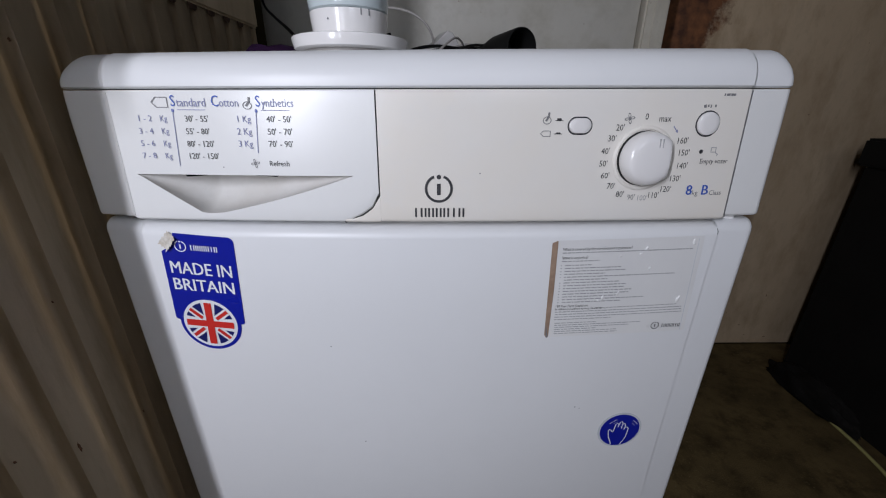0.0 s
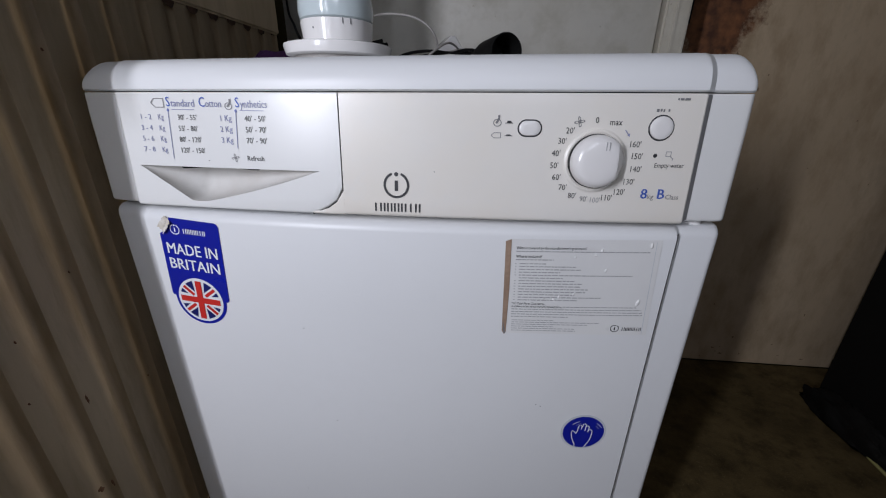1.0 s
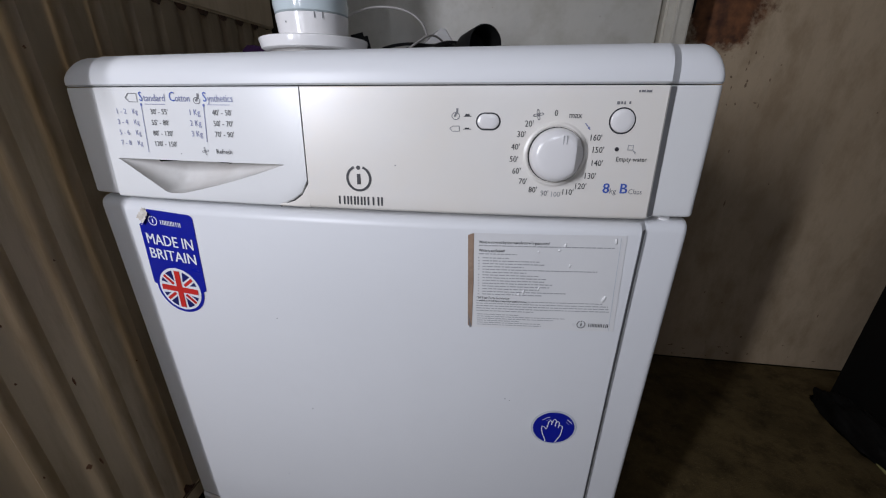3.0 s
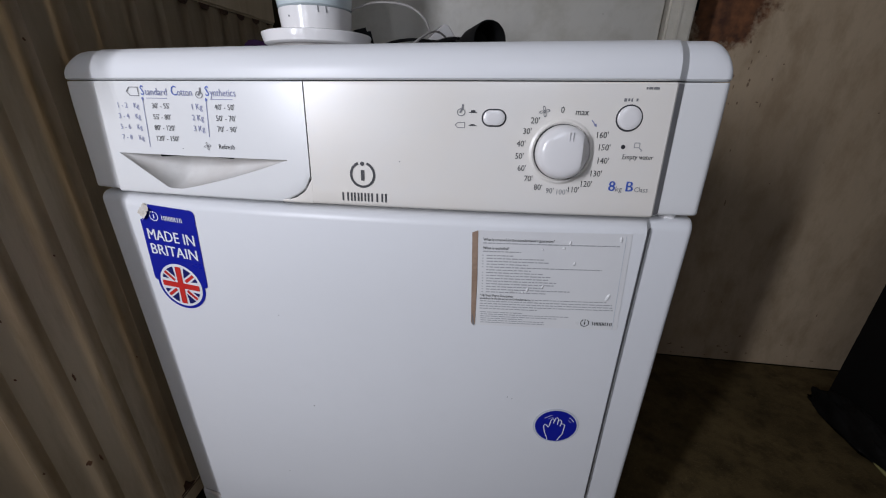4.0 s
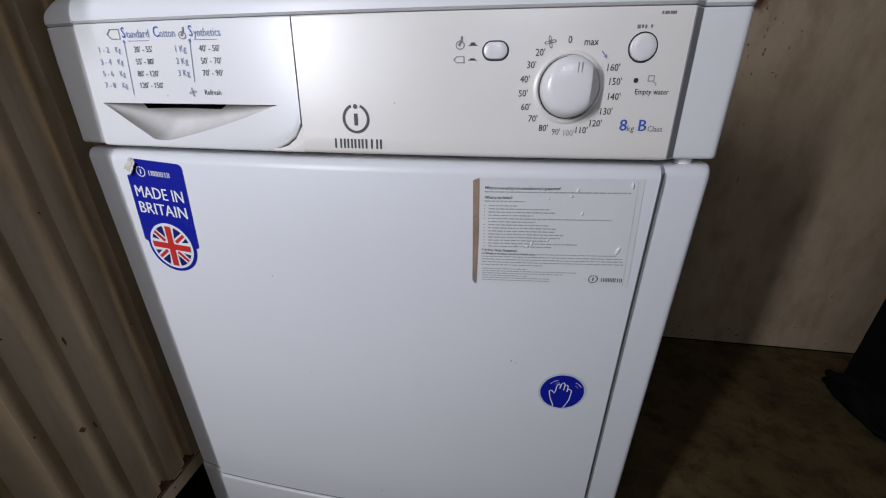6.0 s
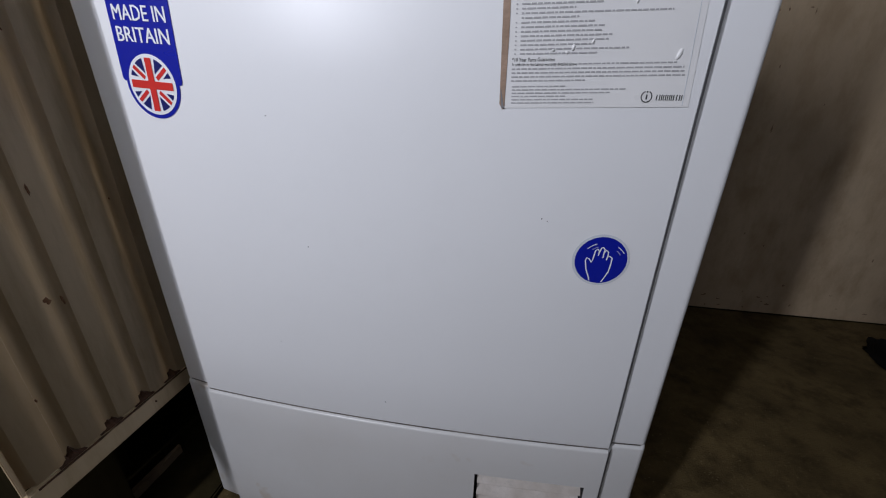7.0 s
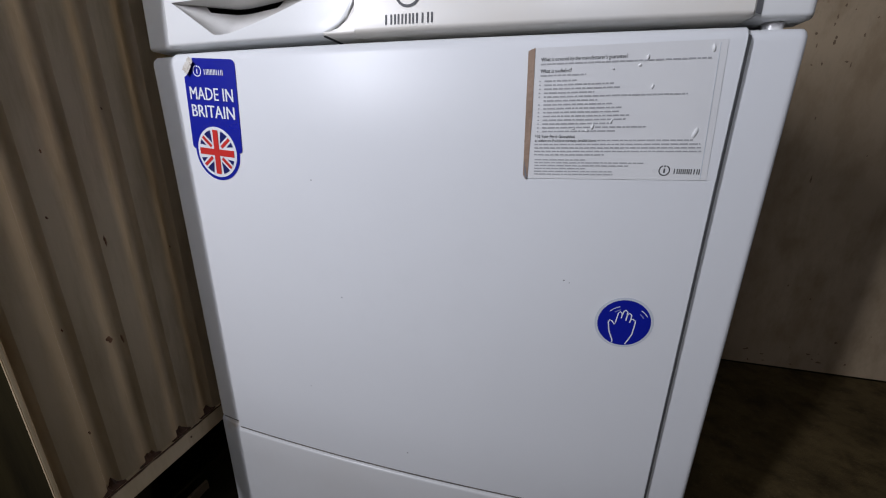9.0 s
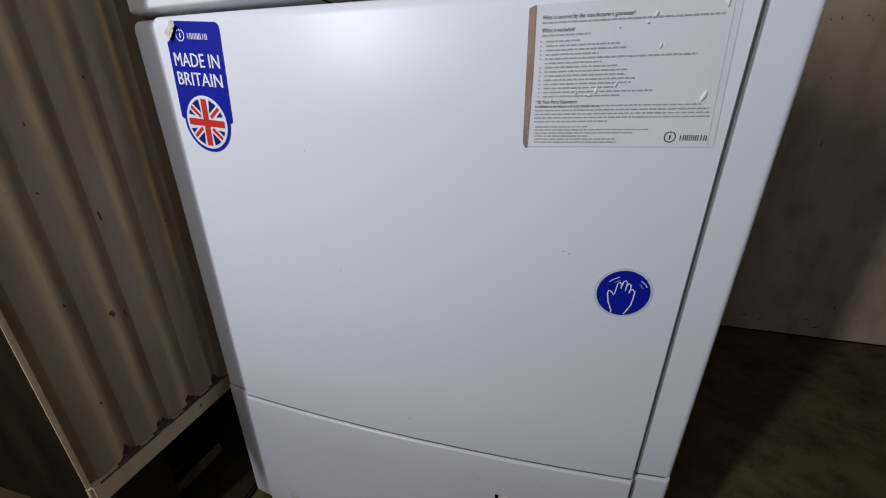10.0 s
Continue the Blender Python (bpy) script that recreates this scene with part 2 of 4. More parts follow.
def floor_mesh():
    bm = bmesh.new()
    bmesh.ops.create_grid(bm, x_segments=90, y_segments=80, size=1)
    for v in bm.verts:
        v.co = Vector((0.35 + v.co.x * 1.95, -0.13 + v.co.y * 0.98, 0))
        v.co.z = 0.004 * noise.noise(v.co * 2.6) + 0.0016 * noise.noise(v.co * 14)
        # shallow crack that runs out from beside the dryer
        cx = 0.42 + 0.62 * (0.30 - v.co.y) + 0.03 * noise.noise(v.co * 9)
        if abs(v.co.x - cx) < 0.02 and v.co.x > 0.3:
            v.co.z -= 0.006
    return bm


setting("floor", floor_mesh(), CONCRETE, "stained brown concrete floor, rough and unswept", "floor")
setting("wall_back", box(-1.6, 2.3, WALL_Y, WALL_Y + 0.12, -0.02, 2.4), WALL, "old painted plaster wall with brown peeling patch", "wall")

MARK = mat("wall_stain", (0.29, 0.205, 0.13), 0.9, second=(0.19, 0.13, 0.08), scale=70, mix=0.5)


def wall_marks(wall):
    """Small chips and stains on the plaster."""
    rnd = random.Random(11)
    for x, z, rx, rz in ((0.781, 0.539, 0.006, 0.022), (0.861, 0.220, 0.006, 0.009), (0.950, 0.100, 0.014, 0.007), (1.140, 0.198, 0.004, 0.012), (0.802, 0.254, 0.005, 0.006), (0.878, 0.599, 0.003, 0.007),
                         (1.068, 0.786, 0.007, 0.004), (0.753, 0.684, 0.005, 0.009), (0.781, 0.807, 0.012, 0.006), (0.80, 0.86, 0.006, 0.012), (0.74, 0.90, 0.005, 0.014), (1.02, 0.13, 0.004, 0.003), (0.85, 0.07, 0.004, 0.004),
                         *[(rnd.gauss(0.725, 0.035), rnd.uniform(0.80, 0.945), rnd.uniform(0.003, 0.008), rnd.uniform(0.004, 0.016)) for _ in range(16)],
                         *[(rnd.uniform(0.70, 1.20), 0.015 + abs(rnd.gauss(0, 0.05)), rnd.uniform(0.006, 0.020), rnd.uniform(0.003, 0.010)) for _ in range(12)],
                         (0.92, 0.06, 0.006, 0.003), (1.08, 0.08, 0.012, 0.003), (1.16, 0.62, 0.004, 0.003), (0.99, 0.66, 0.003, 0.003), (0.05, 1.02, 0.006, 0.002), (0.10, 1.0, 0.003, 0.002)):
        y = (WALL_Y if x > 0.5 else BOARD_Y + 0.006) - 0.0004
        bm = bmesh.new()
        rx, rz = rx * 0.42, rz * 0.5
        vs = [bm.verts.new((x + rx * k * math.cos(a), y, z + rz * k * math.sin(a))) for a, k in [(2 * math.pi * i / 16, rnd.uniform(0.35, 1.0)) for i in range(16)]]
        bm.faces.new(vs)
        bmesh.ops.triangulate(bm, faces=bm.faces[:])
        bmesh.ops.solidify(bm, geom=bm.faces[:], thickness=0.0003)
        part("stain", bm, MARK, wall, smooth=False)


wall_marks(bpy.data.objects["wall_back"])
# added shell out of view, darkened to hold bounce light down
setting("wall_right", box(2.18, 2.3, -1.08, WALL_Y, -0.02, 2.4), GREYROOM, "unseen side wall, dark to cut bounced light", "wall")
setting("wall_left", box(-1.6, -1.5, -1.08, WALL_Y, -0.02, 2.4), GREYROOM, "unseen side wall, dark to cut bounced light", "wall")
setting("ceiling", box(-1.6, 2.3, -1.08, WALL_Y + 0.12, 2.4, 2.5), GREYROOM, "unseen ceiling, dark to cut bounced light", "ceiling")


def front_wall():
    """Unseen wall behind the camera with two narrow upright window openings and a broader one made for the fill lamp.
    """
    y0, y1 = -1.08, -0.96
    bm = box(-1.5, -0.585, y0, y1, -0.02, 2.4)
    box(-0.485, -0.34, y0, y1, -0.02, 2.4, bm=bm)
    box(-0.16, 0.13, y0, y1, -0.02, 2.4, bm=bm)
    box(0.47, 2.18, y0, y1, -0.02, 2.4, bm=bm)
    for x0, x1, z0, z1 in ((-0.585, -0.485, 0.86, 1.36), (-0.34, -0.16, 0.82, 1.30), (0.13, 0.47, 1.08, 1.48)):
        box(x0, x1, y0, y1, z1, 2.4, bm=bm)
        box(x0, x1, y0, y1, -0.02, z0, bm=bm)
    return bm


# added dark wall: keeps lamp light from reaching under the steel door
setting("wall_light_block", box(-1.5, -0.474, -0.09, 0.02, -0.02, 2.4), JAMB, "dark wall added behind the steel door to block light", "wall")
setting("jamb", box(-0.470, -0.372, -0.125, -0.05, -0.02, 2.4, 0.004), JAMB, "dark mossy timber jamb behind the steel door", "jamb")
setting("wall_front", front_wall(), GREYROOM, "unseen dark wall with openings for two daylight lamps and a fill lamp", "wall")
# dark strip in place of the shadow line between wall and floor
setting("baseboard", box(0.56, 2.18, WALL_Y - 0.003, WALL_Y, 0.0, 0.0045, 0.001), JAMB, "low dark strip for the shadow gap along the wall foot", "baseboard")
# near-black strip laid over the floor below the steel door
setting("threshold", box(-1.5, -0.308, -0.048, 0.46, -0.01, 0.009, 0.003), JAMB, "near-black strip on the floor below the steel door", "threshold")


def board_door():
    d = tagged(new("door_1"), "flat off-white painted board door in a chipped frame", "door", kind="structure")
    part("leaf", box(-0.62, 0.452, BOARD_Y + 0.006, BOARD_Y + 0.04, 0.01, 2.0, 0.002), BOARD, d)
    part("door_frame", box(0.456, 0.508, BOARD_Y - 0.012, WALL_Y, 0.0, 2.05, 0.004), TRIM, d, "chipped cream painted frame post")
    part("bead", box(0.474, 0.482, BOARD_Y - 0.016, BOARD_Y - 0.012, 0.0, 2.05, 0.0015), TRIM, d)
    part("hinge", box(0.5085, 0.53, BOARD_Y + 0.03, BOARD_Y + 0.12, 0.985, 1.06, 0.003), BLACKP, d, "dark rusted hinge")
    return d


board_door()

# ---- dryer ----
W, WING = 0.3020, 0.2950
dryer = thing("tumble_dryer", "white freestanding tumble dryer with yellowed control panel and stickers", "tumble dryer")


def front_y(x, z=0.5):
    """Depth of the bowed front: bulged middle, stepped side wings, rounded corners; the control panel leans back a little."""
    a = abs(x)
    edge = 0.2665 if z > 0.72 else 0.2637
    wing = 0.0158 if x > 0 else 0.0134
    if a <= 0.2575:
        y = -0.0035 + 0.0095 * (a / 0.2575) ** 2
    elif a <= edge:
        y = 0.006 + (wing - 0.006) * (a - 0.2575) / (edge - 0.2575)
    elif a <= WING:
        y = wing + (0.0182 - wing) * (a - edge) / (WING - edge)
    else:
        s = min(1.0, (a - WING) / (W - WING))
        y = 0.0182 + (W - WING) * (1 - math.sqrt(max(0.0, 1 - s * s)))
    if z > 0.72:
        y += 0.008 * (z - 0.72) / 0.106
    return y


def x_steps(x0, x1):
    marks = [s * a for s in (-1, 1) for a in (0.2575, 0.2577, 0.2600, 0.2620, 0.2635, 0.2637, 0.2640, 0.2643, 0.2652, 0.2663, 0.2665, 0.2667, 0.2672, 0.2680, 0.270, 0.274, 0.278, 0.281, 0.284, 0.287, 0.290, 0.2925, 0.295, 0.2965, 0.2980, 0.2992, 0.3002, 0.3010, 0.3016, 0.3019)]
    marks += [i * 0.0085 for i in range(-30, 31)]
    xs = sorted({round(m, 5) for m in marks if x0 + 1e-4 < m < x1 - 1e-4} | {x0, x1})
    return xs


def slab(x0, x1, low, high, back=0.048, r_low=0.004, r_high=0.004, out=0.0, rows=6):
    """A front piece that follows the bow between two heights (numbers or functions of x), with rounded upper and lower edges."""
    secs = []
    for x in x_steps(x0, x1):
        a = low(x) if callable(low) else low
        b = high(x) if callable(high) else high
        s = [(back, a), *[(front_y(x, a) - out + r_low * (1 - math.sin(i / 4 * math.pi / 2)), a + r_low * (1 - math.cos(i / 4 * math.pi / 2))) for i in range(5)]]
        za, zb = a + r_low, b - r_high
        s += [(front_y(x, za + (zb - za) * i / rows) - out, za + (zb - za) * i / rows) for i in range(1, rows)]
        s += [(front_y(x, b) - out + r_high * (1 - math.cos(i / 4 * math.pi / 2)), b - r_high * (1 - math.sin(i / 4 * math.pi / 2))) for i in range(5)]
        s.append((back, b))
        secs.append([Vector((x, y, z)) for y, z in s])
    return loft(secs)


def cut(ob, cutter_bm, material):
    """Take the cutter's volume out of ob; the cut faces get the material."""
    c = mesh_object("cutter", cutter_bm, material)
    m = ob.modifiers.new("cut", "BOOLEAN")
    m.operation, m.object, m.solver, m.material_mode = "DIFFERENCE", c, "EXACT", "TRANSFER"
    dg = bpy.context.evaluated_depsgraph_get()
    me = bpy.data.meshes.new_from_object(ob.evaluated_get(dg))
    ob.modifiers.clear()
    old = ob.data
    ob.data = me
    bpy.data.objects.remove(c)
    bpy.data.meshes.remove(old)


Z_PL, Z_DR0, Z_DR1, Z_CP0, Z_CP1, Z_WT, Z_TOP = 0.2385, 0.2403, 0.7160, 0.7215, 0.8270, 0.8280, 0.8568

TILT = 0.007  # the worktop sits slightly askew
part("casing", box(-0.2975, 0.2975, 0.052, 0.590, 0.014, 0.826, 0.004), STEEL, dryer, "white painted steel casing")
part("inner_frame", box(-0.262, 0.262, 0.0485, 0.0515, 0.03, 0.824), DARKGAP, dryer)


def worktop():
    secs = []
    for x in x_steps(-W, W):
        a = abs(x)
        bend = 0.285 if x > 0 else 0.282
        s = max(0.0, (a - bend) / (W - bend + 0.0002))
        low = Z_WT + TILT * x
        top = low + 0.0045 + (Z_TOP + 0.006 * x - Z_WT - 0.0045) * max(0.0, 1 - s ** 2.2) ** (1 / 2.2)
        yf = front_y(x, Z_CP1) - 0.0005
        dep = 0.024
        p = [(0.595, low), (yf + 0.002, low), (yf, low + 0.0015)]
        for i in range(9):
            t = i / 8 * math.pi / 2
            p.append((yf + dep * (1 - math.cos(t)), low + 0.003 + (top - low - 0.003) * math.sin(t)))
        p.append((0.595, top))
        secs.append([Vector((x, y, z)) for y, z in p])
    return loft(secs)


def flare(bm):
    """The top and its end caps stand a little proud of the casing sides."""
    for v in bm.verts:
        k = min(1.0, max(0.0, (abs(v.co.x) - 0.270) / 0.032))
        v.co.x += k * (-0.0045 if v.co.x < 0 else 0.0015) * min(1.0, max(0.0, (v.co.z - 0.72) / 0.08))
    return bm


part("worktop", flare(worktop()), ENAMEL, dryer, "glossy white worktop with rounded front edge")

plinth = part("plinth", slab(-W, W, 0.010, Z_PL, r_low=0.003, r_high=0.0036, out=0.0021), SCUFFED, dryer, "white bowed lower panel with scuffs")
door = part("door", slab(-W, W, Z_DR0, Z_DR1, r_low=0.003, r_high=0.010), ENAMEL, dryer, "white bowed door, slightly marked")

# strip fills the gap; its dark colour holds grime and the gap's shade
part("seam_dark_strip", slab(-0.296, 0.296, Z_PL - 0.0005, Z_DR0 + 0.0004, r_low=0.0002, r_high=0.0002, out=-0.0014, rows=2), SEAM, dryer, "dark strip for grime and shade in the seam between door and lower panel")

# control panel: end caps, container drawer front, fascia
SEP = -0.0452


def split(x):
    """Lower end of the seam between drawer and fascia: straight, then curving down to the lower edge."""
    if x <= -0.076:
        return Z_CP0
    s = min(1.0, (x + 0.076) / (SEP + 0.076))
    return Z_CP0 + 0.0235 * (0.45 * s + 0.55 * (1 - math.sqrt(max(0.0, 1 - s ** 3))))


drawer = part("drawer_front", slab(-0.2592, SEP, lambda x: split(x), lambda x: Z_CP1 + TILT * x, r_low=0.0025, r_high=0.0012, rows=10), PLASTIC, dryer, "white drawer front with scooped pull")


def pull_cutter():
    """Scoop: wide at the top, pointed below left, deepest under the upper lip."""
    xs = [-0.2475 + 0.1815 * i / 44 for i in range(45)]
    secs = []
    for x in xs:
        s = (x + 0.2475) / 0.1815
        if s < 0.30:
            d = 0.0345 * s / 0.30
        else:
            u = (s - 0.30) / 0.70
            d = 0.0345 * ((1 - u) * (1 + 0.30 * u))
        d = max(d, 0.0004)
        d = min(d, 0.0322 - 0.004 * abs(s - 0.31))
        zt = 0.7605
        deep = 0.0050 + 0.98 * d
        yf = front_y(x, 0.75)
        p = [(yf - 0.02, zt), (yf - 0.02, zt - d)]
        for i in range(7):
            t = i / 6
            p.append((yf - 0.001 + deep * t, zt - d + d * 0.88 * t ** 3.6))
        p.append((yf + deep, zt))
        secs.append([Vector((x, y, z)) for y, z in p])
    return loft(secs)


cut(drawer, pull_cutter(), GRIME_SHADE)
cut(drawer, box(-0.230, -0.126, 0.026, 0.0475, 0.7548, 0.7602), DARKGAP)
for f in drawer.data.polygons:
    f.use_smooth = True
drawer.data.set_sharp_from_angle(angle=radians(28))

fascia = part("fascia", slab(SEP + 0.0012, 0.2592, Z_CP0, lambda x: Z_CP1 + TILT * x, r_low=0.0035, r_high=0.0012, rows=10), CREAM, dryer, "yellowed cream control fascia")
part("fascia_corner", slab(-0.0745, SEP + 0.0011, Z_CP0, lambda x: max(Z_CP0 + 0.0029, split(x) - 0.0011), r_low=0.002, r_high=0.0002, rows=3), CREAM, dryer)
part("end_cap", flare(slab(-W, -0.2598, Z_CP0, lambda x: Z_CP1 + TILT * x, r_low=0.003, r_high=0.0012, rows=10)), PLASTIC, dryer)
part("end_cap", flare(slab(0.2598, W, Z_CP0, lambda x: Z_CP1 + TILT * x, r_low=0.003, r_high=0.0012, rows=10)), PLASTIC, dryer)
part("drawer_seam", slab(-0.0752, SEP + 0.0012, lambda x: split(x) - 0.0012, lambda x: split(x) + 0.0006, r_low=0.0001, r_high=0.0001, out=-0.0012, rows=2), DARKGAP, dryer)
part("drawer_seam", slab(SEP - 0.0003, SEP + 0.0014, Z_CP0 + 0.024, Z_CP1 - 0.001, r_low=0.0001, r_high=0.0001, out=-0.0012, rows=8), DARKGAP, dryer)
# added strips that paint the shaded step of the groove
part("groove_shade", slab(0.2588, 0.2632, Z_DR0 + 0.002, Z_DR1 - 0.006, r_low=0.0003, r_high=0.0003, out=0.0004), GROOVE_SHADE, dryer, "dark grey strip for the shade in the groove")
part("groove_shade", slab(0.2588, 0.2632, 0.012, Z_PL - 0.004, r_low=0.0003, r_high=0.0003, out=0.0025), GROOVE_SHADE, dryer, "dark grey strip for the shade in the groove")
part("groove_shade", slab(0.2590, 0.2658, Z_CP0 + 0.002, Z_CP1 + TILT * 0.262 - 0.001, r_low=0.0003, r_high=0.0003, out=0.0004, rows=10), GROOVE_SHADE_PALE, dryer, "grey strip for the shade in the groove")
part("hinge_pin", lathe([(0.007, 0), (0.007, 0.006)], pose(0.2825, 0.034, 0.7150), 20), WHITEL, dryer)

for fx in (-0.25, 0.25):
    for fy in (0.09, 0.54):
        part("foot", lathe([(0.02, -0.002), (0.02, 0.008), (0.008, 0.009), (0.008, 0.016)], pose(fx, fy, 0.0), 20), BLACKP, dryer)

# vent in the plinth
VX0, VX1, VZ0, VZ1 = 0.108, 0.240, 0.088, 0.176
cut(plinth, box(VX0, VX1, -0.02, 0.045, VZ0, VZ1), DARKGAP)
for f in plinth.data.polygons:
    f.use_smooth = True
plinth.data.set_sharp_from_angle(angle=radians(30))
vent = part("vent", box(VX0, VX1, 0.040, 0.044, VZ0, VZ1), DARKGAP, dryer, "black-backed air vent with dirty white slats")
for k in range(4):
    zt = VZ1 - 0.0015 - k * 0.0215
    secs = []
    for i in range(9):
        x = VX0 + 0.0035 + (VX1 - VX0 - 0.005) * i / 8
        y = front_y(x) + 0.001
        secs.append([Vector((x, y + 0.012, zt)), Vector((x, y + 0.0105, zt - 0.0022)), Vector((x, y - 0.001, zt - 0.0165)), Vector((x, y, zt - 0.0182)), Vector((x, y + 0.003, zt - 0.0170))])
    part("slat", loft(secs), DIRTYWHITE, vent)

# ---- marks on the dryer's front ----
LIFT = 0.0005


def spread(x, z):
    """Print on the upper panel is laid out a little wider than the door's."""
    return x if z < 0.74 or -0.1 < x < 0.08 else x * (1.019 if x < 0 else 1.009)


def fills(loops, lift=LIFT, grid=0.009):
    """Flat shape from outlines in (x, z), laid on the bowed front; cut into strips so that it follows the bow."""
    bm = bmesh.new()
    edges = []
    for loop in loops:
        vs = [bm.verts.new((spread(x, z), 0, z)) for x, z in loop]
        edges += [bm.edges.new((vs[i], vs[(i + 1) % len(vs)])) for i in range(len(vs))]
    bmesh.ops.triangle_fill(bm, use_beauty=True, use_dissolve=False, edges=edges)
    return wrap(bm, lift, grid)


def wrap(bm, lift=LIFT, grid=0.009):
    xs = [v.co.x for v in bm.verts]
    a = math.floor(min(xs) / grid) + 1
    while a * grid < max(xs):
        bmesh.ops.bisect_plane(bm, geom=bm.verts[:] + bm.edges[:] + bm.faces[:], plane_co=(a * grid, 0, 0), plane_no=(1, 0, 0))
        a += 1
    for v in bm.verts:
        v.co.y = front_y(v.co.x, v.co.z) - lift + v.co.y
    for f in bm.faces:
        if f.normal.y > 0:
            f.normal_flip()
    return bm


def decal(name, loops, material, parent, lift=LIFT, label=""):
    bm = fills(loops, lift)
    me = bpy.data.meshes.new(name)
    bm.normal_update()
    for f in bm.faces:
        if f.normal.y > 0:
            f.normal_flip()
    bm.to_mesh(me)
    bm.free()
    me.materials.append(material)
    ob = new(name, me)
    ob.parent = parent
    if label:
        ob["label"] = label
    return ob


def ellipse(cx, cz, rx, rz, n=40, a0=0.0, a1=360.0, close=True):
    return [(cx + rx * math.cos(radians(a0 + (a1 - a0) * i / (n if close else n - 1))), cz + rz * math.sin(radians(a0 + (a1 - a0) * i / (n if close else n - 1)))) for i in range(n)]


def rect(x0, x1, z0, z1):
    return [(x0, z0), (x1, z0), (x1, z1), (x0, z1)]


def stroke(points, width):
    """Outline of an open line with the given width."""
    left, right = [], []
    for i, (x, z) in enumerate(points):
        x0, z0 = points[max(i - 1, 0)]
        x1, z1 = points[min(i + 1, len(points) - 1)]
        d = math.hypot(x1 - x0, z1 - z0) or 1
        nx, nz = -(z1 - z0) / d * width / 2, (x1 - x0) / d * width / 2
        left.append((x + nx, z + nz))
        right.append((x - nx, z - nz))
    return left + right[::-1]


def lettering(text, x, z, size, material, parent, align="CENTER", lift=LIFT, turn=0.0, squeeze=1.0, heavy=0.0, name="printed_text"):
    cu = bpy.data.curves.new("text", "FONT")
    cu.body, cu.size, cu.align_x, cu.align_y, cu.resolution_u = text, size, align, "CENTER", 2
    tmp = new("text", cu)
    dg = bpy.context.evaluated_depsgraph_get()
    me = bpy.data.meshes.new_from_object(tmp.evaluated_get(dg))
    bpy.data.objects.remove(tmp)
    x = spread(x, z)
    c, s = math.cos(radians(turn)), math.sin(radians(turn))
    if heavy:
        bm = bmesh.new()
        bm.from_mesh(me)
        twin = [v for v in bmesh.ops.duplicate(bm, geom=bm.faces[:] + bm.edges[:] + bm.verts[:])["geom"] if isinstance(v, bmesh.types.BMVert)]
        for v in bm.verts:
            v.co.x -= heavy
        for v in twin:
            v.co.x, v.co.z = v.co.x + 2 * heavy, 0.00006
        bm.to_mesh(me)
        bm.free()
    for v in me.vertices:
        px, pz, up = v.co.x * squeeze, v.co.y, v.co.z
        wx, wz = x + px * c - pz * s, z + px * s + pz * c
        v.co = (wx, front_y(wx, wz) - lift - up, wz)
    me.name = name
    me.materials.clear()
    me.materials.append(material)
    ob = new(name, me)
    ob.parent = parent
    return ob


def brand_mark(x, z, r, material, parent, lift=LIFT, side=False, turn=0.0):
    """Ring with a bar in it and a row of plain blocks in place of the maker's word."""
    c, s = math.cos(radians(turn)), math.sin(radians(turn))

    def rot(loop):
        return [(x + (a - x) * c - (b - z) * s, z + (a - x) * s + (b - z) * c) for a, b in loop]
    ring = ellipse(x, z, r, r, 44, 112, 428, False) + ellipse(x, z, r * 0.82, r * 0.82, 44, 428, 112, False)
    decal("logo_ring", [rot(ring)], material, parent, lift)
    decal("logo_bar", [rot(rect(x - r * 0.13, x + r * 0.13, z - r * 0.45, z + r * 0.35))], material, parent, lift)
    decal("logo_dot", [rot(ellipse(x, z + r * 0.82, r * 0.16, r * 0.16, 14))], material, parent, lift)
    if side:
        w, h, x0, zc = r * 0.62, r * 0.95, x + r * 1.5, z - r * 0.1
    else:
        w, h, x0, zc = r * 0.50, r * 0.66, x - r * 1.88, z - r * 1.72
    for k in range(7):
        a, z0, z1, t = x0 + k * w * 1.10, zc - h / 2, zc + h / 2, w * 0.21
        for q in ((0.32,) if k in (0, 5) else (0.02, 0.60)):
            decal("logo_block", [rot(rect(a + w * q, a + w * q + t * 1.3, z0, z1))], material, parent, lift)


brand_mark(0.0050, 0.7505, 0.0117, INK, dryer)

# programme table on the drawer
decal("printed_symbol", [[(-0.2185, 0.8165), (-0.2145, 0.8205), (-0.2050, 0.8205), (-0.2050, 0.8125), (-0.2145, 0.8125)], [(-0.2175, 0.8165), (-0.2141, 0.8199), (-0.2056, 0.8199), (-0.2056, 0.8131), (-0.2141, 0.8131)]], INKGREY, dryer)
lettering("S", -0.2030, 0.8172, 0.0118, INKBLUE, dryer, "LEFT", squeeze=0.8)
lettering("tandard", -0.1982, 0.8162, 0.0088, INKBLUEPALE, dryer, "LEFT", squeeze=0.88)
lettering("C", -0.1708, 0.8172, 0.0118, INKBLUE, dryer, "LEFT", squeeze=0.8)
lettering("otton", -0.1646, 0.8162, 0.0088, INKBLUEPALE, dryer, "LEFT", squeeze=0.80)
lettering("S", -0.1362, 0.8172, 0.0118, INKBLUE, dryer, "LEFT", squeeze=0.8)
lettering("ynthetics", -0.1314, 0.8162, 0.0088, INKBLUEPALE, dryer, "LEFT", squeeze=0.80)
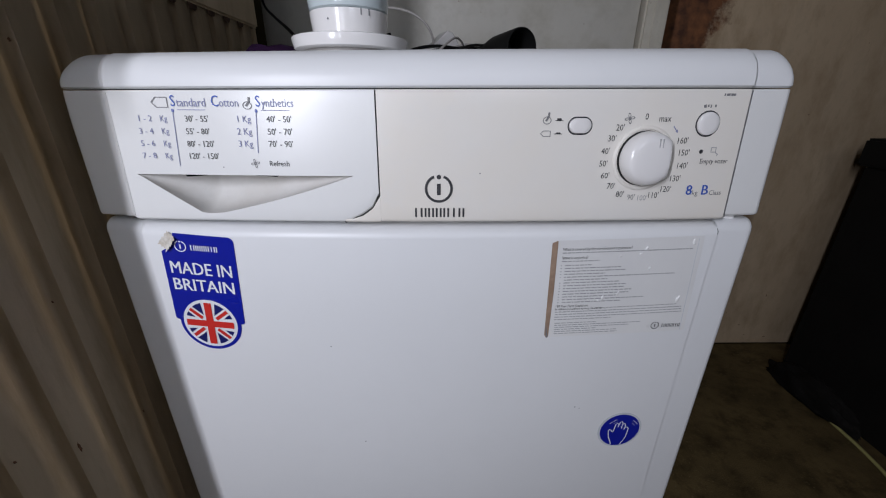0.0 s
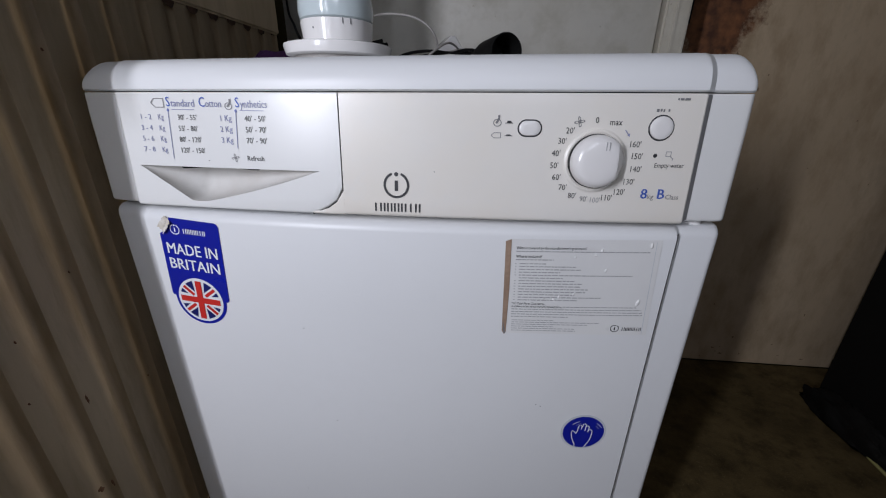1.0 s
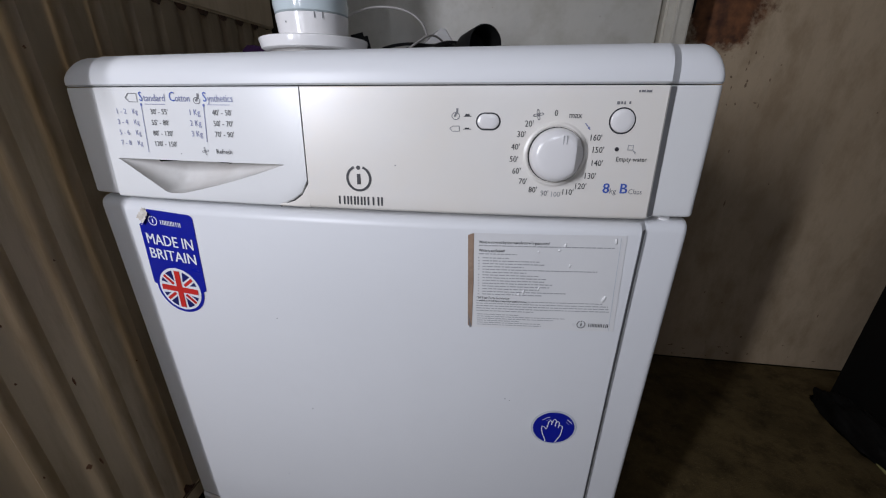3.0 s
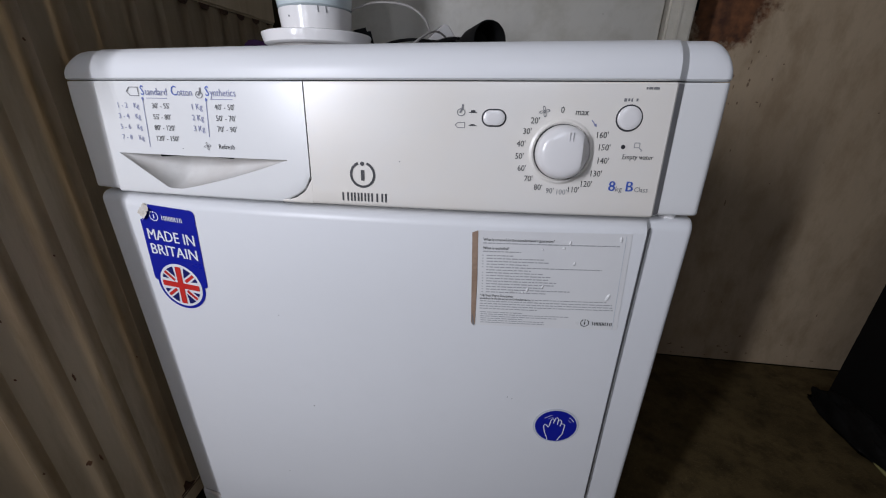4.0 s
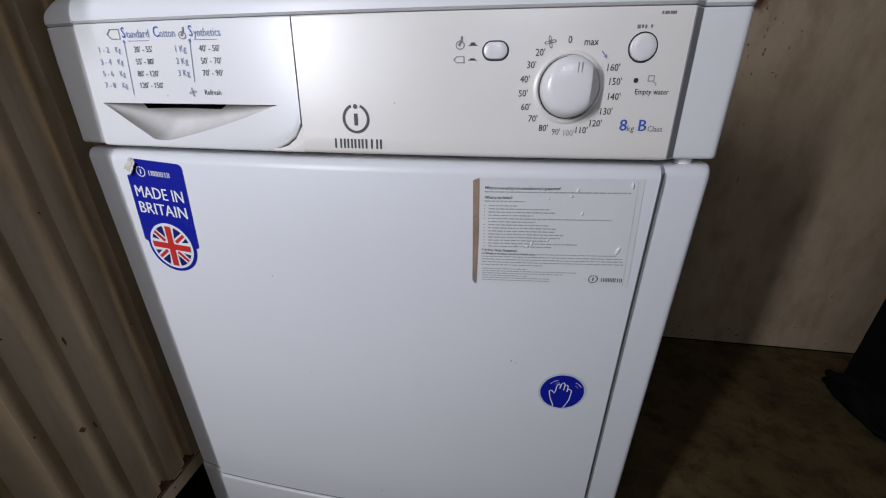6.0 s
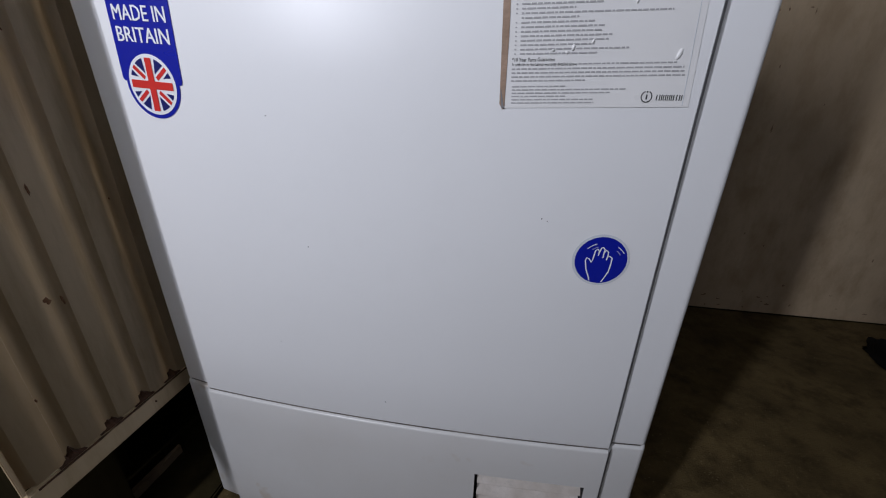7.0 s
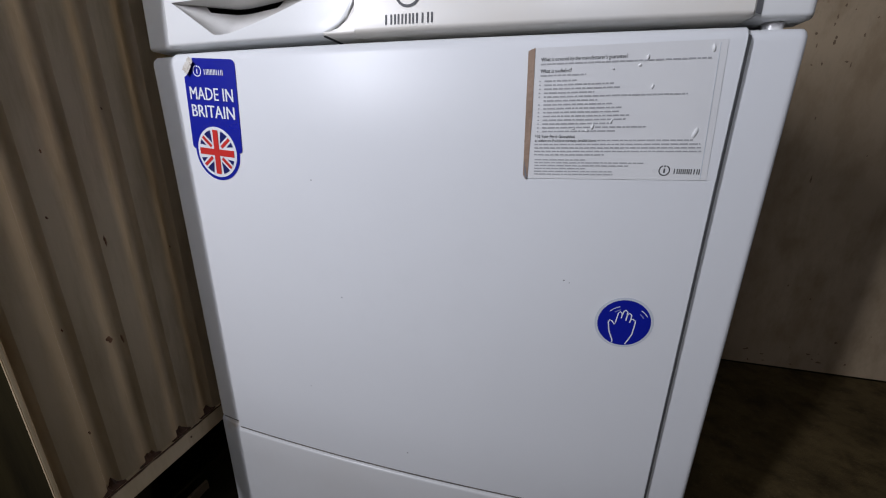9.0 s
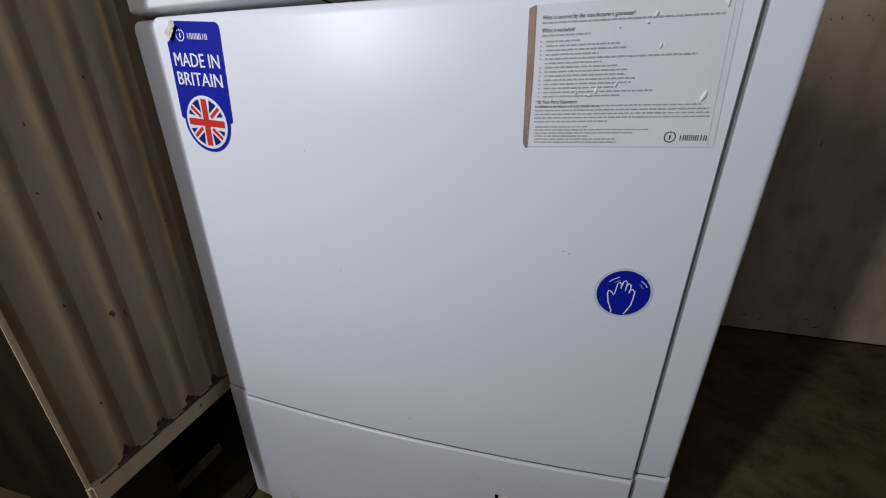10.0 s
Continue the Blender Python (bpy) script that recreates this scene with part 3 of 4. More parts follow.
decal("printed_symbol", [ellipse(-0.1425, 0.8145, 0.0036, 0.0030, 20), ellipse(-0.1425, 0.8145, 0.0030, 0.0024, 20)], INKGREY, dryer)
decal("printed_symbol", [stroke([(-0.1436, 0.8140), (-0.1410, 0.8170), (-0.1405, 0.8205)], 0.0016)], INKGREY, dryer)
for k, (a, b) in enumerate((("1 - 2", "30' - 55'"), ("3 - 4", "55' - 80'"), ("5 - 6", "80' - 120'"), ("7 - 8", "120' - 150'"))):
    z = 0.8042 - k * 0.0096
    lettering(a, -0.2322 - 0.0008 * k, z, 0.0066, INKBLUEPALE, dryer, "LEFT")
    lettering("Kg", -0.2138 - 0.0006 * k, z, 0.0066, INKBLUEPALE, dryer, "LEFT", squeeze=0.85)
    lettering(b, -0.1938 - 0.0009 * k, z, 0.0067, INKSOFT, dryer, "LEFT", squeeze=0.9)
for k, (a, b) in enumerate((("1 Kg", "40' - 50'"), ("2 Kg", "50' - 70'"), ("3 Kg", "70' - 90'"))):
    z = 0.8042 - k * 0.0094
    lettering(a, -0.1530 - 0.0005 * k, z, 0.0072, INKBLUEPALE, dryer, "LEFT", squeeze=0.9)
    lettering(b, -0.1290 - 0.0004 * k, z, 0.0069, INKSOFT, dryer, "LEFT", squeeze=0.9)
for x0, z1, z0, w in ((-0.2020, 0.8115, 0.7675, 0.026), (-0.1362, 0.8115, 0.7785, 0.026)):
    decal("printed_line", [stroke([(x0, z1), (x0 - 0.0028, z0)], 0.0006)], INKBLUEPALE, dryer)
    decal("printed_line", [rect(x0 + 0.004, x0 + w, 0.8108, 0.8113)], INKBLUEPALE, dryer)
    decal("printed_dot", [ellipse(x0, z1 - 0.001, 0.001, 0.0014, 12)], INKBLUE, dryer)
lettering("Refresh", -0.1312, 0.7700, 0.0062, INK, dryer, "LEFT", squeeze=0.88)


def fan_symbol(x, z, r, material):
    for q in range(4):
        a = 90 * q + 12
        cx, cz = x + r * 0.55 * math.cos(radians(a)), z + r * 0.55 * math.sin(radians(a))
        c, s = math.cos(radians(a)), math.sin(radians(a))

        def leaf(k):
            return [(cx + (px * c - pz * s) * k, cz + (px * s + pz * c) * k) for px, pz in ellipse(0, 0, r * 0.5, r * 0.26, 14)]
        decal("printed_symbol", [leaf(1.0), leaf(0.6)], material, dryer)


SPECKS = ((-0.003, 0.273, 0.0009), (-0.076, 0.467, 0.0008), (0.152, 0.512, 0.0008), (0.157, 0.510, 0.0006), (-0.128, 0.341, 0.0006), (-0.101, 0.593, 0.0007), (0.090, 0.211, 0.0009), (-0.056, 0.189, 0.0008), (0.039, 0.763, 0.0006), (-0.169, 0.767, 0.0006), (-0.031, 0.831, 0.0006))
fan_symbol(-0.1425, 0.7702, 0.0036, INKGREY)
fan_symbol(0.1572, 0.8062, 0.0042, INKGREY)

# dial scale
for text, x, z in (("0", 0.1712, 0.8074), ("max", 0.1864, 0.8060), ("160'", 0.2043, 0.7888), ("150'", 0.2072, 0.7792), ("140'", 0.2078, 0.7686),
                   ("130'", 0.2037, 0.7580), ("120'", 0.1970, 0.7492), ("110'", 0.1870, 0.7440), ("80'", 0.1580, 0.7452), ("70'", 0.1492, 0.7522),
                   ("60'", 0.1430, 0.7608), ("50'", 0.1402, 0.7706), ("40'", 0.1408, 0.7806), ("30'", 0.1448, 0.7906), ("20'", 0.1505, 0.7990)):
    lettering(text, x, z, 0.0070, INK, dryer, squeeze=0.88)
lettering("90'", 0.1680, 0.7425, 0.0066, INKGREY, dryer, squeeze=0.88)
lettering("100'", 0.1775, 0.7418, 0.0066, INKPALE, dryer, squeeze=0.88)
decal("printed_arrow", [stroke([(0.1948, 0.8002), (0.1982, 0.7962)], 0.0008)], INKBLUEPALE, dryer)
decal("printed_arrow", [[(0.1992, 0.7950), (0.1968, 0.7962), (0.1986, 0.7978)]], INKBLUEPALE, dryer)
for k, (x0, x1) in enumerate(((0.2170, 0.2192), (0.2200, 0.2215), (0.2224, 0.2236), (0.2262, 0.2276))):
    decal("worn_print_bar", [rect(x0, x1, 0.8145 + 0.0004 * (k % 2), 0.8168)], INKGREY, dryer)
for x0, x1 in ((0.2322, 0.2335), (0.2342, 0.2372), (0.2378, 0.2420)):
    decal("print_bar", [rect(x0, x1, 0.8235, 0.8252)], INKGREY, dryer)
lettering("Empty water", 0.2350, 0.7722, 0.0056, INK, dryer, squeeze=0.86)
decal("printed_symbol", [rect(0.2306, 0.2352, 0.7795, 0.7838), rect(0.2312, 0.2346, 0.7801, 0.7832)], INKPALE, dryer)
decal("printed_symbol", [stroke([(0.2350, 0.7793), (0.2372, 0.7778), (0.2366, 0.7766)], 0.0008)], INKPALE, dryer)
lettering("8", 0.2185, 0.7478, 0.0120, INKBLUE, dryer, heavy=0.0002)
lettering("kg", 0.2242, 0.7458, 0.0062, INKGREY, dryer)
lettering("B", 0.2326, 0.7478, 0.0120, INKBLUE, dryer, heavy=0.0002)
lettering("Class", 0.2425, 0.7456, 0.0060, INKGREY, dryer, squeeze=0.9)
# mode symbols beside the push button
decal("printed_symbol", [ellipse(0.0905, 0.8045, 0.0034, 0.0030, 20), ellipse(0.0905, 0.8045, 0.0028, 0.0024, 20)], INKGREY, dryer)
decal("printed_symbol", [stroke([(0.0895, 0.8040), (0.0915, 0.8072), (0.0918, 0.8105)], 0.0016)], INKGREY, dryer)
decal("printed_symbol", [[(0.0855, 0.7945), (0.0880, 0.7968), (0.0940, 0.7968), (0.0940, 0.7922), (0.0880, 0.7922)], [(0.0862, 0.7945), (0.0882, 0.7963), (0.0935, 0.7963), (0.0935, 0.7927), (0.0882, 0.7927)]], INKGREY, dryer)
for zc, h in ((0.8046, 0.0016), (0.7945, 0.0009)):
    decal("printed_symbol", [[(0.0970, zc - 0.0005), (0.1035, zc - 0.0005), (0.1035, zc), (0.1022, zc), (0.1018, zc + h), (0.0986, zc + h), (0.0982, zc), (0.0970, zc)]], INK, dryer)
decal("indicator_light", [ellipse(0.2222, 0.7802, 0.0017, 0.0017, 18)], INK, dryer)


def on_front(x, z, out=0.0):
    """Pose whose z axis points out of the front at (x, z)."""
    e = 0.004
    tx = Vector((2 * e, front_y(x + e, z) - front_y(x - e, z), 0)).normalized()
    tz = Vector((0, front_y(x, z + e) - front_y(x, z - e), 2 * e)).normalized()
    nrm = tx.cross(tz).normalized()
    m = Matrix((tx, tz, nrm)).transposed().to_4x4()
    m.translation = Vector((x, front_y(x, z), z)) + nrm * out
    return m


def stadium(cx, w, h, n=12):
    r = h / 2
    pts = [(cx + w / 2 - r + r * math.cos(a), r * math.sin(a)) for a in [-math.pi / 2 + math.pi * i / n for i in range(n + 1)]]
    pts += [(cx - w / 2 + r + r * math.cos(a), r * math.sin(a)) for a in [math.pi / 2 + math.pi * i / n for i in range(n + 1)]]
    return pts


def button(x, z, w, h, depth, material):
    m = on_front(x, z)
    secs = []
    for k, out in ((1.0, -0.004), (1.0, depth - 0.0012), (0.97, depth - 0.0004), (0.90, depth), (0.5, depth + 0.0003)):
        secs.append([m @ Vector((px, pz, out)) for px, pz in [(a * k, b * k) for a, b in stadium(0, w, h)]])
    b = part("push_button", loft(secs), material, dryer, "white push button")
    rim = [(x / (spread(x, z) / x) + a, z + c) for a, c in stadium(0, w + 0.0022, h + 0.0022)]
    decal("button_gap", [rim], INK, b, 0.0003)
    return b


button(0.1184, 0.8005, 0.0180, 0.0118, 0.0022, WHITEL)
button(0.2252, 0.8022, 0.0186, 0.0184, 0.0022, WHITEL)


def knob():
    m = on_front(0.1752, 0.7748)
    k = part("dial_knob", lathe([(0.0212, 0.001), (0.0218, 0.003), (0.0216, 0.005), (0.0213, 0.0082), (0.0208, 0.0105), (0.0200, 0.0124), (0.0187, 0.0138), (0.0170, 0.0148), (0.0150, 0.0154), (0.0130, 0.0157), (0.0110, 0.0159), (0.008, 0.0161), (0.004, 0.0162)], m, 96), WHITEL, dryer, "round white programme knob")
    # flattened grip on one flank
    for v in k.data.vertices:
        p = m.inverted() @ v.co
        if p.z > 0.005:
            lim = 0.0208 - 0.70 * (p.z - 0.005) - 6.0 * p.y * p.y
            if p.x > lim:
                p.x = lim
                v.co = m @ p
    k.data.set_sharp_from_angle(angle=radians(24))
    part("collar", lathe([(0.0265, -0.001), (0.0262, 0.0006), (0.0245, 0.0014), (0.0232, 0.0010), (0.0225, -0.0012)], m, 64), CREAM, k, "raised cream collar ring")
    part("shadow_gap", lathe([(0.0224, -0.001), (0.0224, 0.0004)], m, 48), DARKGAP, k)
    for dx in (0.0024, 0.0050):
        bm = bmesh.new()
        box(dx - 0.0003, dx + 0.0003, 0.0092, 0.0158, 0.0140, 0.0162, bm=bm)
        bm.transform(m)
        part("pointer_line", bm, INKPALE, k, smooth=False)


knob()

# small dirt specks and scratches
for x, z, r in SPECKS:
    decal("dirt_speck", [ellipse(x, z, r, r * 0.8, 8)], INKGREY, dryer, 0.0003)

# ---- stickers ----


def turned(loop, cx, cz, deg):
    c, s = math.cos(radians(deg)), math.sin(radians(deg))
    return [(cx + (x - cx) * c - (z - cz) * s, cz + (x - cx) * s + (z - cz) * c) for x, z in loop]


def sticker_body(name, loop, material, label, category, lift=0.0006):
    t = thing(name, label, category)
    decal("film", [loop], material, t, lift)
    return t


TX, TZ, TURN_TAG = -0.2125, 0.660, -4.0


def origin_tag():
    def tr(loop):
        return turned(loop, TX, TZ, TURN_TAG)
    x0, x1, z1, z0 = -0.2460, -0.1790, 0.7085, 0.6190
    outer = [(x0 + 0.0135, z1), *ellipse(x1 - 0.005, z1 - 0.005, 0.005, 0.005, 6, 90, 0, False), *ellipse(x1 - 0.003, z0 + 0.003, 0.003, 0.003, 4, 0, -90, False), (-0.1830, z0)]
    fc = (-0.2125, 0.6172)
    outer += ellipse(fc[0], fc[1], 0.0296, 0.0296, 26, 3, -183, False)
    outer += [(-0.2425, z0), *ellipse(x0 + 0.003, z0 + 0.003, 0.003, 0.003, 4, 270, 180, False), (x0, z1 - 0.0185), (x0 + 0.006, z1 - 0.0150), (x0 + 0.0115, z1 - 0.0075)]
    t = sticker_body("origin_sticker", tr(outer), BLUE, "blue tag sticker with round flag, torn corner, on dryer door", "sticker")
    c, s = math.cos(radians(TURN_TAG)), math.sin(radians(TURN_TAG))

    def at(x, z):
        return TX + (x - TX) * c - (z - TZ) * s, TZ + (x - TX) * s + (z - TZ) * c
    for text, z in (("MADE IN", 0.6745), ("BRITAIN", 0.6575)):
        x, zz = at(-0.2122, z)
        lettering(text, x, zz, 0.0175, WHITEP, t, lift=0.0010, turn=TURN_TAG, squeeze=0.83 if text == "MADE IN" else 0.90, heavy=0.00035)
    lx, lz = at(-0.2275, 0.6965)
    brand_mark(lx, lz, 0.0054, WHITEP, t, 0.0010, side=True, turn=TURN_TAG)
    # flag
    fx, fz = at(*fc)
    R = 0.0232
    decal("white_disc", [ellipse(fx, fz, 0.0262, 0.0262, 48)], WHITEP, t, 0.0009)

    def arc_piece(a0, a1, off):
        pts = ellipse(0, 0, R, R, 12, a0, a1, False)
        mid = radians((a0 + a1) / 2)
        return turned([(fx + px, fz + pz) for px, pz in [*pts, (off * math.cos(mid), off * math.sin(mid))]], fx, fz, TURN_TAG)
    for a0, a1, off in ((18, 31, 0.0150), (49, 73, 0.0108), (107, 131, 0.0108), (149, 162, 0.0150), (198, 211, 0.0150), (229, 253, 0.0108), (287, 311, 0.0108), (329, 342, 0.0150)):
        decal("blue_field", [arc_piece(a0, a1, off)], NAVY, t, 0.0012)
    for a, r0, sh in ((40, 0.0075, 2.6), (140, 0.0075, 2.6), (220, 0.0075, 2.6), (320, 0.0075, 2.6)):
        d = (math.cos(radians(a)), math.sin(radians(a)))
        nrm = (-d[1], d[0])
        w = 0.0017
        loop = [(fx + d[0] * r + nrm[0] * q, fz + d[1] * r + nrm[1] * q) for r, q in ((r0 + 0.0012, -w), (R, -w), (R, w), (r0 + 0.0012, w))]
        decal("red_diagonal", [turned(loop, fx, fz, TURN_TAG)], REDP, t, 0.0012)
    h = 0.0034
    e = math.sqrt(R * R - h * h)
    cross = [(-h, h), (-h, e), (h, e), (h, h), (e, h), (e, -h), (h, -h), (h, -e), (-h, -e), (-h, -h), (-e, -h), (-e, h)]
    decal("red_cross", [turned([(fx + a, fz + b) for a, b in cross], fx, fz, TURN_TAG)], REDP, t, 0.0014)
    # torn, curled paper at the corner
    rnd = random.Random(4)
    bm = bmesh.new()
    bmesh.ops.create_grid(bm, x_segments=14, y_segments=10, size=1)
    for v in bm.verts:
        u, w = v.co.x, v.co.y
        px, pz = at(-0.2385 + u * 0.0040 + w * 0.0050, 0.7005 - u * 0.0032 + w * 0.0062)
        lift = 0.0008 + 0.0032 * max(0.0, u) ** 2 + 0.0010 * noise.noise(Vector((u * 3, w * 3, 2)))
        v.co = Vector((px + 0.0008 * rnd.uniform(-1, 1), front_y(px) - max(0.0006, lift), pz + 0.0008 * rnd.uniform(-1, 1)))
    part("torn_corner", bm, TORN, t, "torn curled paper corner")


origin_tag()


def guarantee_label():
    q = [(0.1085, 0.6060), (0.2480, 0.6065), (0.2430, 0.7062), (0.1065, 0.7040)]
    q = [(0.1105, 0.6035), (0.2505, 0.6065), (0.2455, 0.7068), (0.1070, 0.7045)]
    t = sticker_body("guarantee_label", q, PAPER, "white printed guarantee label with brown tape edge, on the dryer door", "label")

    def uv(u, v):
        a = Vector(q[0]).lerp(Vector(q[1]), u)
        b = Vector(q[3]).lerp(Vector(q[2]), u)
        p = b.lerp(a, v)
        return p.x, p.y
    decal("tape_edge", [[uv(-0.012, 0.02), uv(0.026, 0.0), uv(0.024, 0.5), uv(0.012, 0.985), uv(0.0, 1.01), uv(-0.016, 0.97), uv(-0.014, 0.5)]], TAPE, t, 0.0011)
    decal("tape_shadow_edge", [[uv(-0.013, 0.86), uv(-0.010, 0.86), uv(0.010, 1.0), uv(-0.004, 1.0)]], INKGREY, t, 0.0014)
    rnd = random.Random(9)

    def words(v, u0, u1, h, m):
        u = u0
        while u < u1:
            w = min(rnd.uniform(0.012, 0.045), u1 - u)
            if w > 0.006:
                decal("text_bar", [[uv(u, v - h), uv(u + w, v - h), uv(u + w, v + h), uv(u, v + h)]], m, t, 0.0010)
            u += w + 0.006

    def bold(text, v, u0, size, sq):
        x, z = uv(u0, v)
        lettering(text, x, z, size, INK, t, "LEFT", 0.0010, squeeze=sq, turn=1.0)
    bold("What is covered by the manufacturer's guarantee?", 0.085, 0.06, 0.0040, 0.78)
    words(0.118, 0.06, 0.93, 0.0052, INKPALE)
    bold("What is excluded?", 0.168, 0.06, 0.0040, 0.80)
    words(0.200, 0.06, 0.31, 0.0052, INKPALE)
    ends = (0.26, 0.46, 0.50, 0.36, 0.84, 0.38, 0.46, 0.52, 0.50, 0.56, 0.54, 0.47, 0.66, 0.50)
    for k, e in enumerate(ends):
        v = 0.240 + k * 0.0292
        words(v, 0.085, e, 0.0052, INKPALE)
        if k != 5:
            decal("text_bar", [[uv(0.055, v - 0.004), uv(0.064, v - 0.004), uv(0.064, v + 0.004), uv(0.055, v + 0.004)]], INKPALE, t, 0.0010)
    bold("*10 Year Parts Guarantee", 0.660, 0.045, 0.0038, 0.80)
    bold("In addition to the labour warranty detailed above,", 0.692, 0.045, 0.0031, 0.78)
    words(0.692, 0.40, 0.90, 0.0045, INKPALE)
    for k, e in enumerate((0.94, 0.945, 0.95, 0.45)):
        words(0.722 + k * 0.0275, 0.045, e, 0.0048, INKPALE)
    for k, e in enumerate((0.34, 0.66, 0.58, 0.35, 0.50, 0.50)):
        words(0.845 + k * 0.0235, 0.050, e, 0.0042, INKPALE)
    lx, lz = uv(0.775, 0.925)
    brand_mark(lx, lz, 0.0042, INK, t, 0.0010, side=True)
    # blisters where the film lifts
    for u, v, ru, rv in ((0.935, 0.055, 0.0012, 0.0030), (0.905, 0.64, 0.0017, 0.0042), (0.62, 0.10, 0.0011, 0.0022), (0.585, 0.15, 0.0014, 0.0010), (0.66, 0.30, 0.0009, 0.0020),
                         (0.365, 0.585, 0.0012, 0.0025), (0.335, 0.615, 0.0016, 0.0012), (0.465, 0.545, 0.0009, 0.0022), (0.26, 0.60, 0.0013, 0.0009), (0.45, 0.17, 0.0009, 0.0009)):
        x, z = uv(u, v)
        m = on_front(x, z, 0.0006) @ pose(0, 0, 0, 0, 0, rnd.uniform(-25, 10)) @ Matrix.Diagonal((ru, rv, 0.0011, 1))
        part("blister", lathe([(1.0, 0.0), (0.85, 0.55), (0.5, 0.9), (0.1, 1.0)], m, 14), PAPER, t)
    # thin raised film edge at the side
    decal("film_edge", [[uv(0.962, 0.02), uv(0.965, 0.02), uv(0.968, 0.99), uv(0.964, 0.99)]], CLEARRIM, t, 0.0010)


guarantee_label()


def round_sticker():
    cx, cz = 0.2085, 0.4755
    t = sticker_body("round_sticker", ellipse(cx, cz, 0.0252, 0.0252, 56), CLEARRIM, "round dark blue sticker with white line symbol, on the dryer door", "sticker")
    decal("blue_disc", [ellipse(cx, cz, 0.0228, 0.0228, 56)], BLUE, t, 0.0010)
    # plain white outline symbol and three short swing lines
    for line in ([(-0.0116, -0.0206), (-0.0112, -0.0184), (-0.0133, -0.0095), (-0.0135, -0.0008), (-0.0121, 0.0022), (-0.0100, 0.0011), (-0.0084, -0.0022), (-0.0070, 0.0008), (-0.0042, 0.0095), (-0.0023, 0.0111), (-0.0009, 0.0095), (-0.0019, 0.0047)],
                 [(-0.0012, 0.0070), (0.0009, 0.0120), (0.0028, 0.0131), (0.0040, 0.0111), (0.0019, 0.0028)],
                 [(0.0035, 0.0083), (0.0054, 0.0103), (0.0070, 0.0089), (0.0065, 0.0056), (0.0049, 0.0008)],
                 [(0.0060, 0.0039), (0.0081, 0.0047), (0.0100, 0.0028), (0.0088, -0.0025), (0.0065, -0.0103), (0.0028, -0.0164), (-0.0005, -0.0214)]):
        decal("white_outline", [stroke([(cx + a - 0.19 * b, cz + b) for a, b in line], 0.0011)], WHITEP, t, 0.0013)
    for r, a0, a1 in ((0.0200, 112, 140), (0.0165, 112, 132), (0.0195, 30, 56), (0.0160, 30, 50)):
        decal("white_arc", [stroke([(cx + 0.002 + x, cz - 0.001 + z) for x, z in ellipse(0, 0, r, r * 0.92, 8, a0, a1, False)], 0.0008)], INKBLUEPALE if r < 0.017 else CLEARRIM, t, 0.0013)


round_sticker()

# ---- steel door leaf beside the dryer ----
PX = -0.3200


def rough_spot(m, rnd):
    """A flat blister with a ragged rim."""
    bm = lathe([(1.0, 0.0), (0.7, 0.8), (0.1, 1.0)], Matrix.Identity(4), 14)
    for v in bm.verts:
        a = math.atan2(v.co.y, v.co.x)
        v.co.xy *= 0.8 + 0.3 * math.sin(2 * a + rnd.random() * 1.5) + rnd.uniform(-0.2, 0.2)
    bm.transform(m)
    return bm


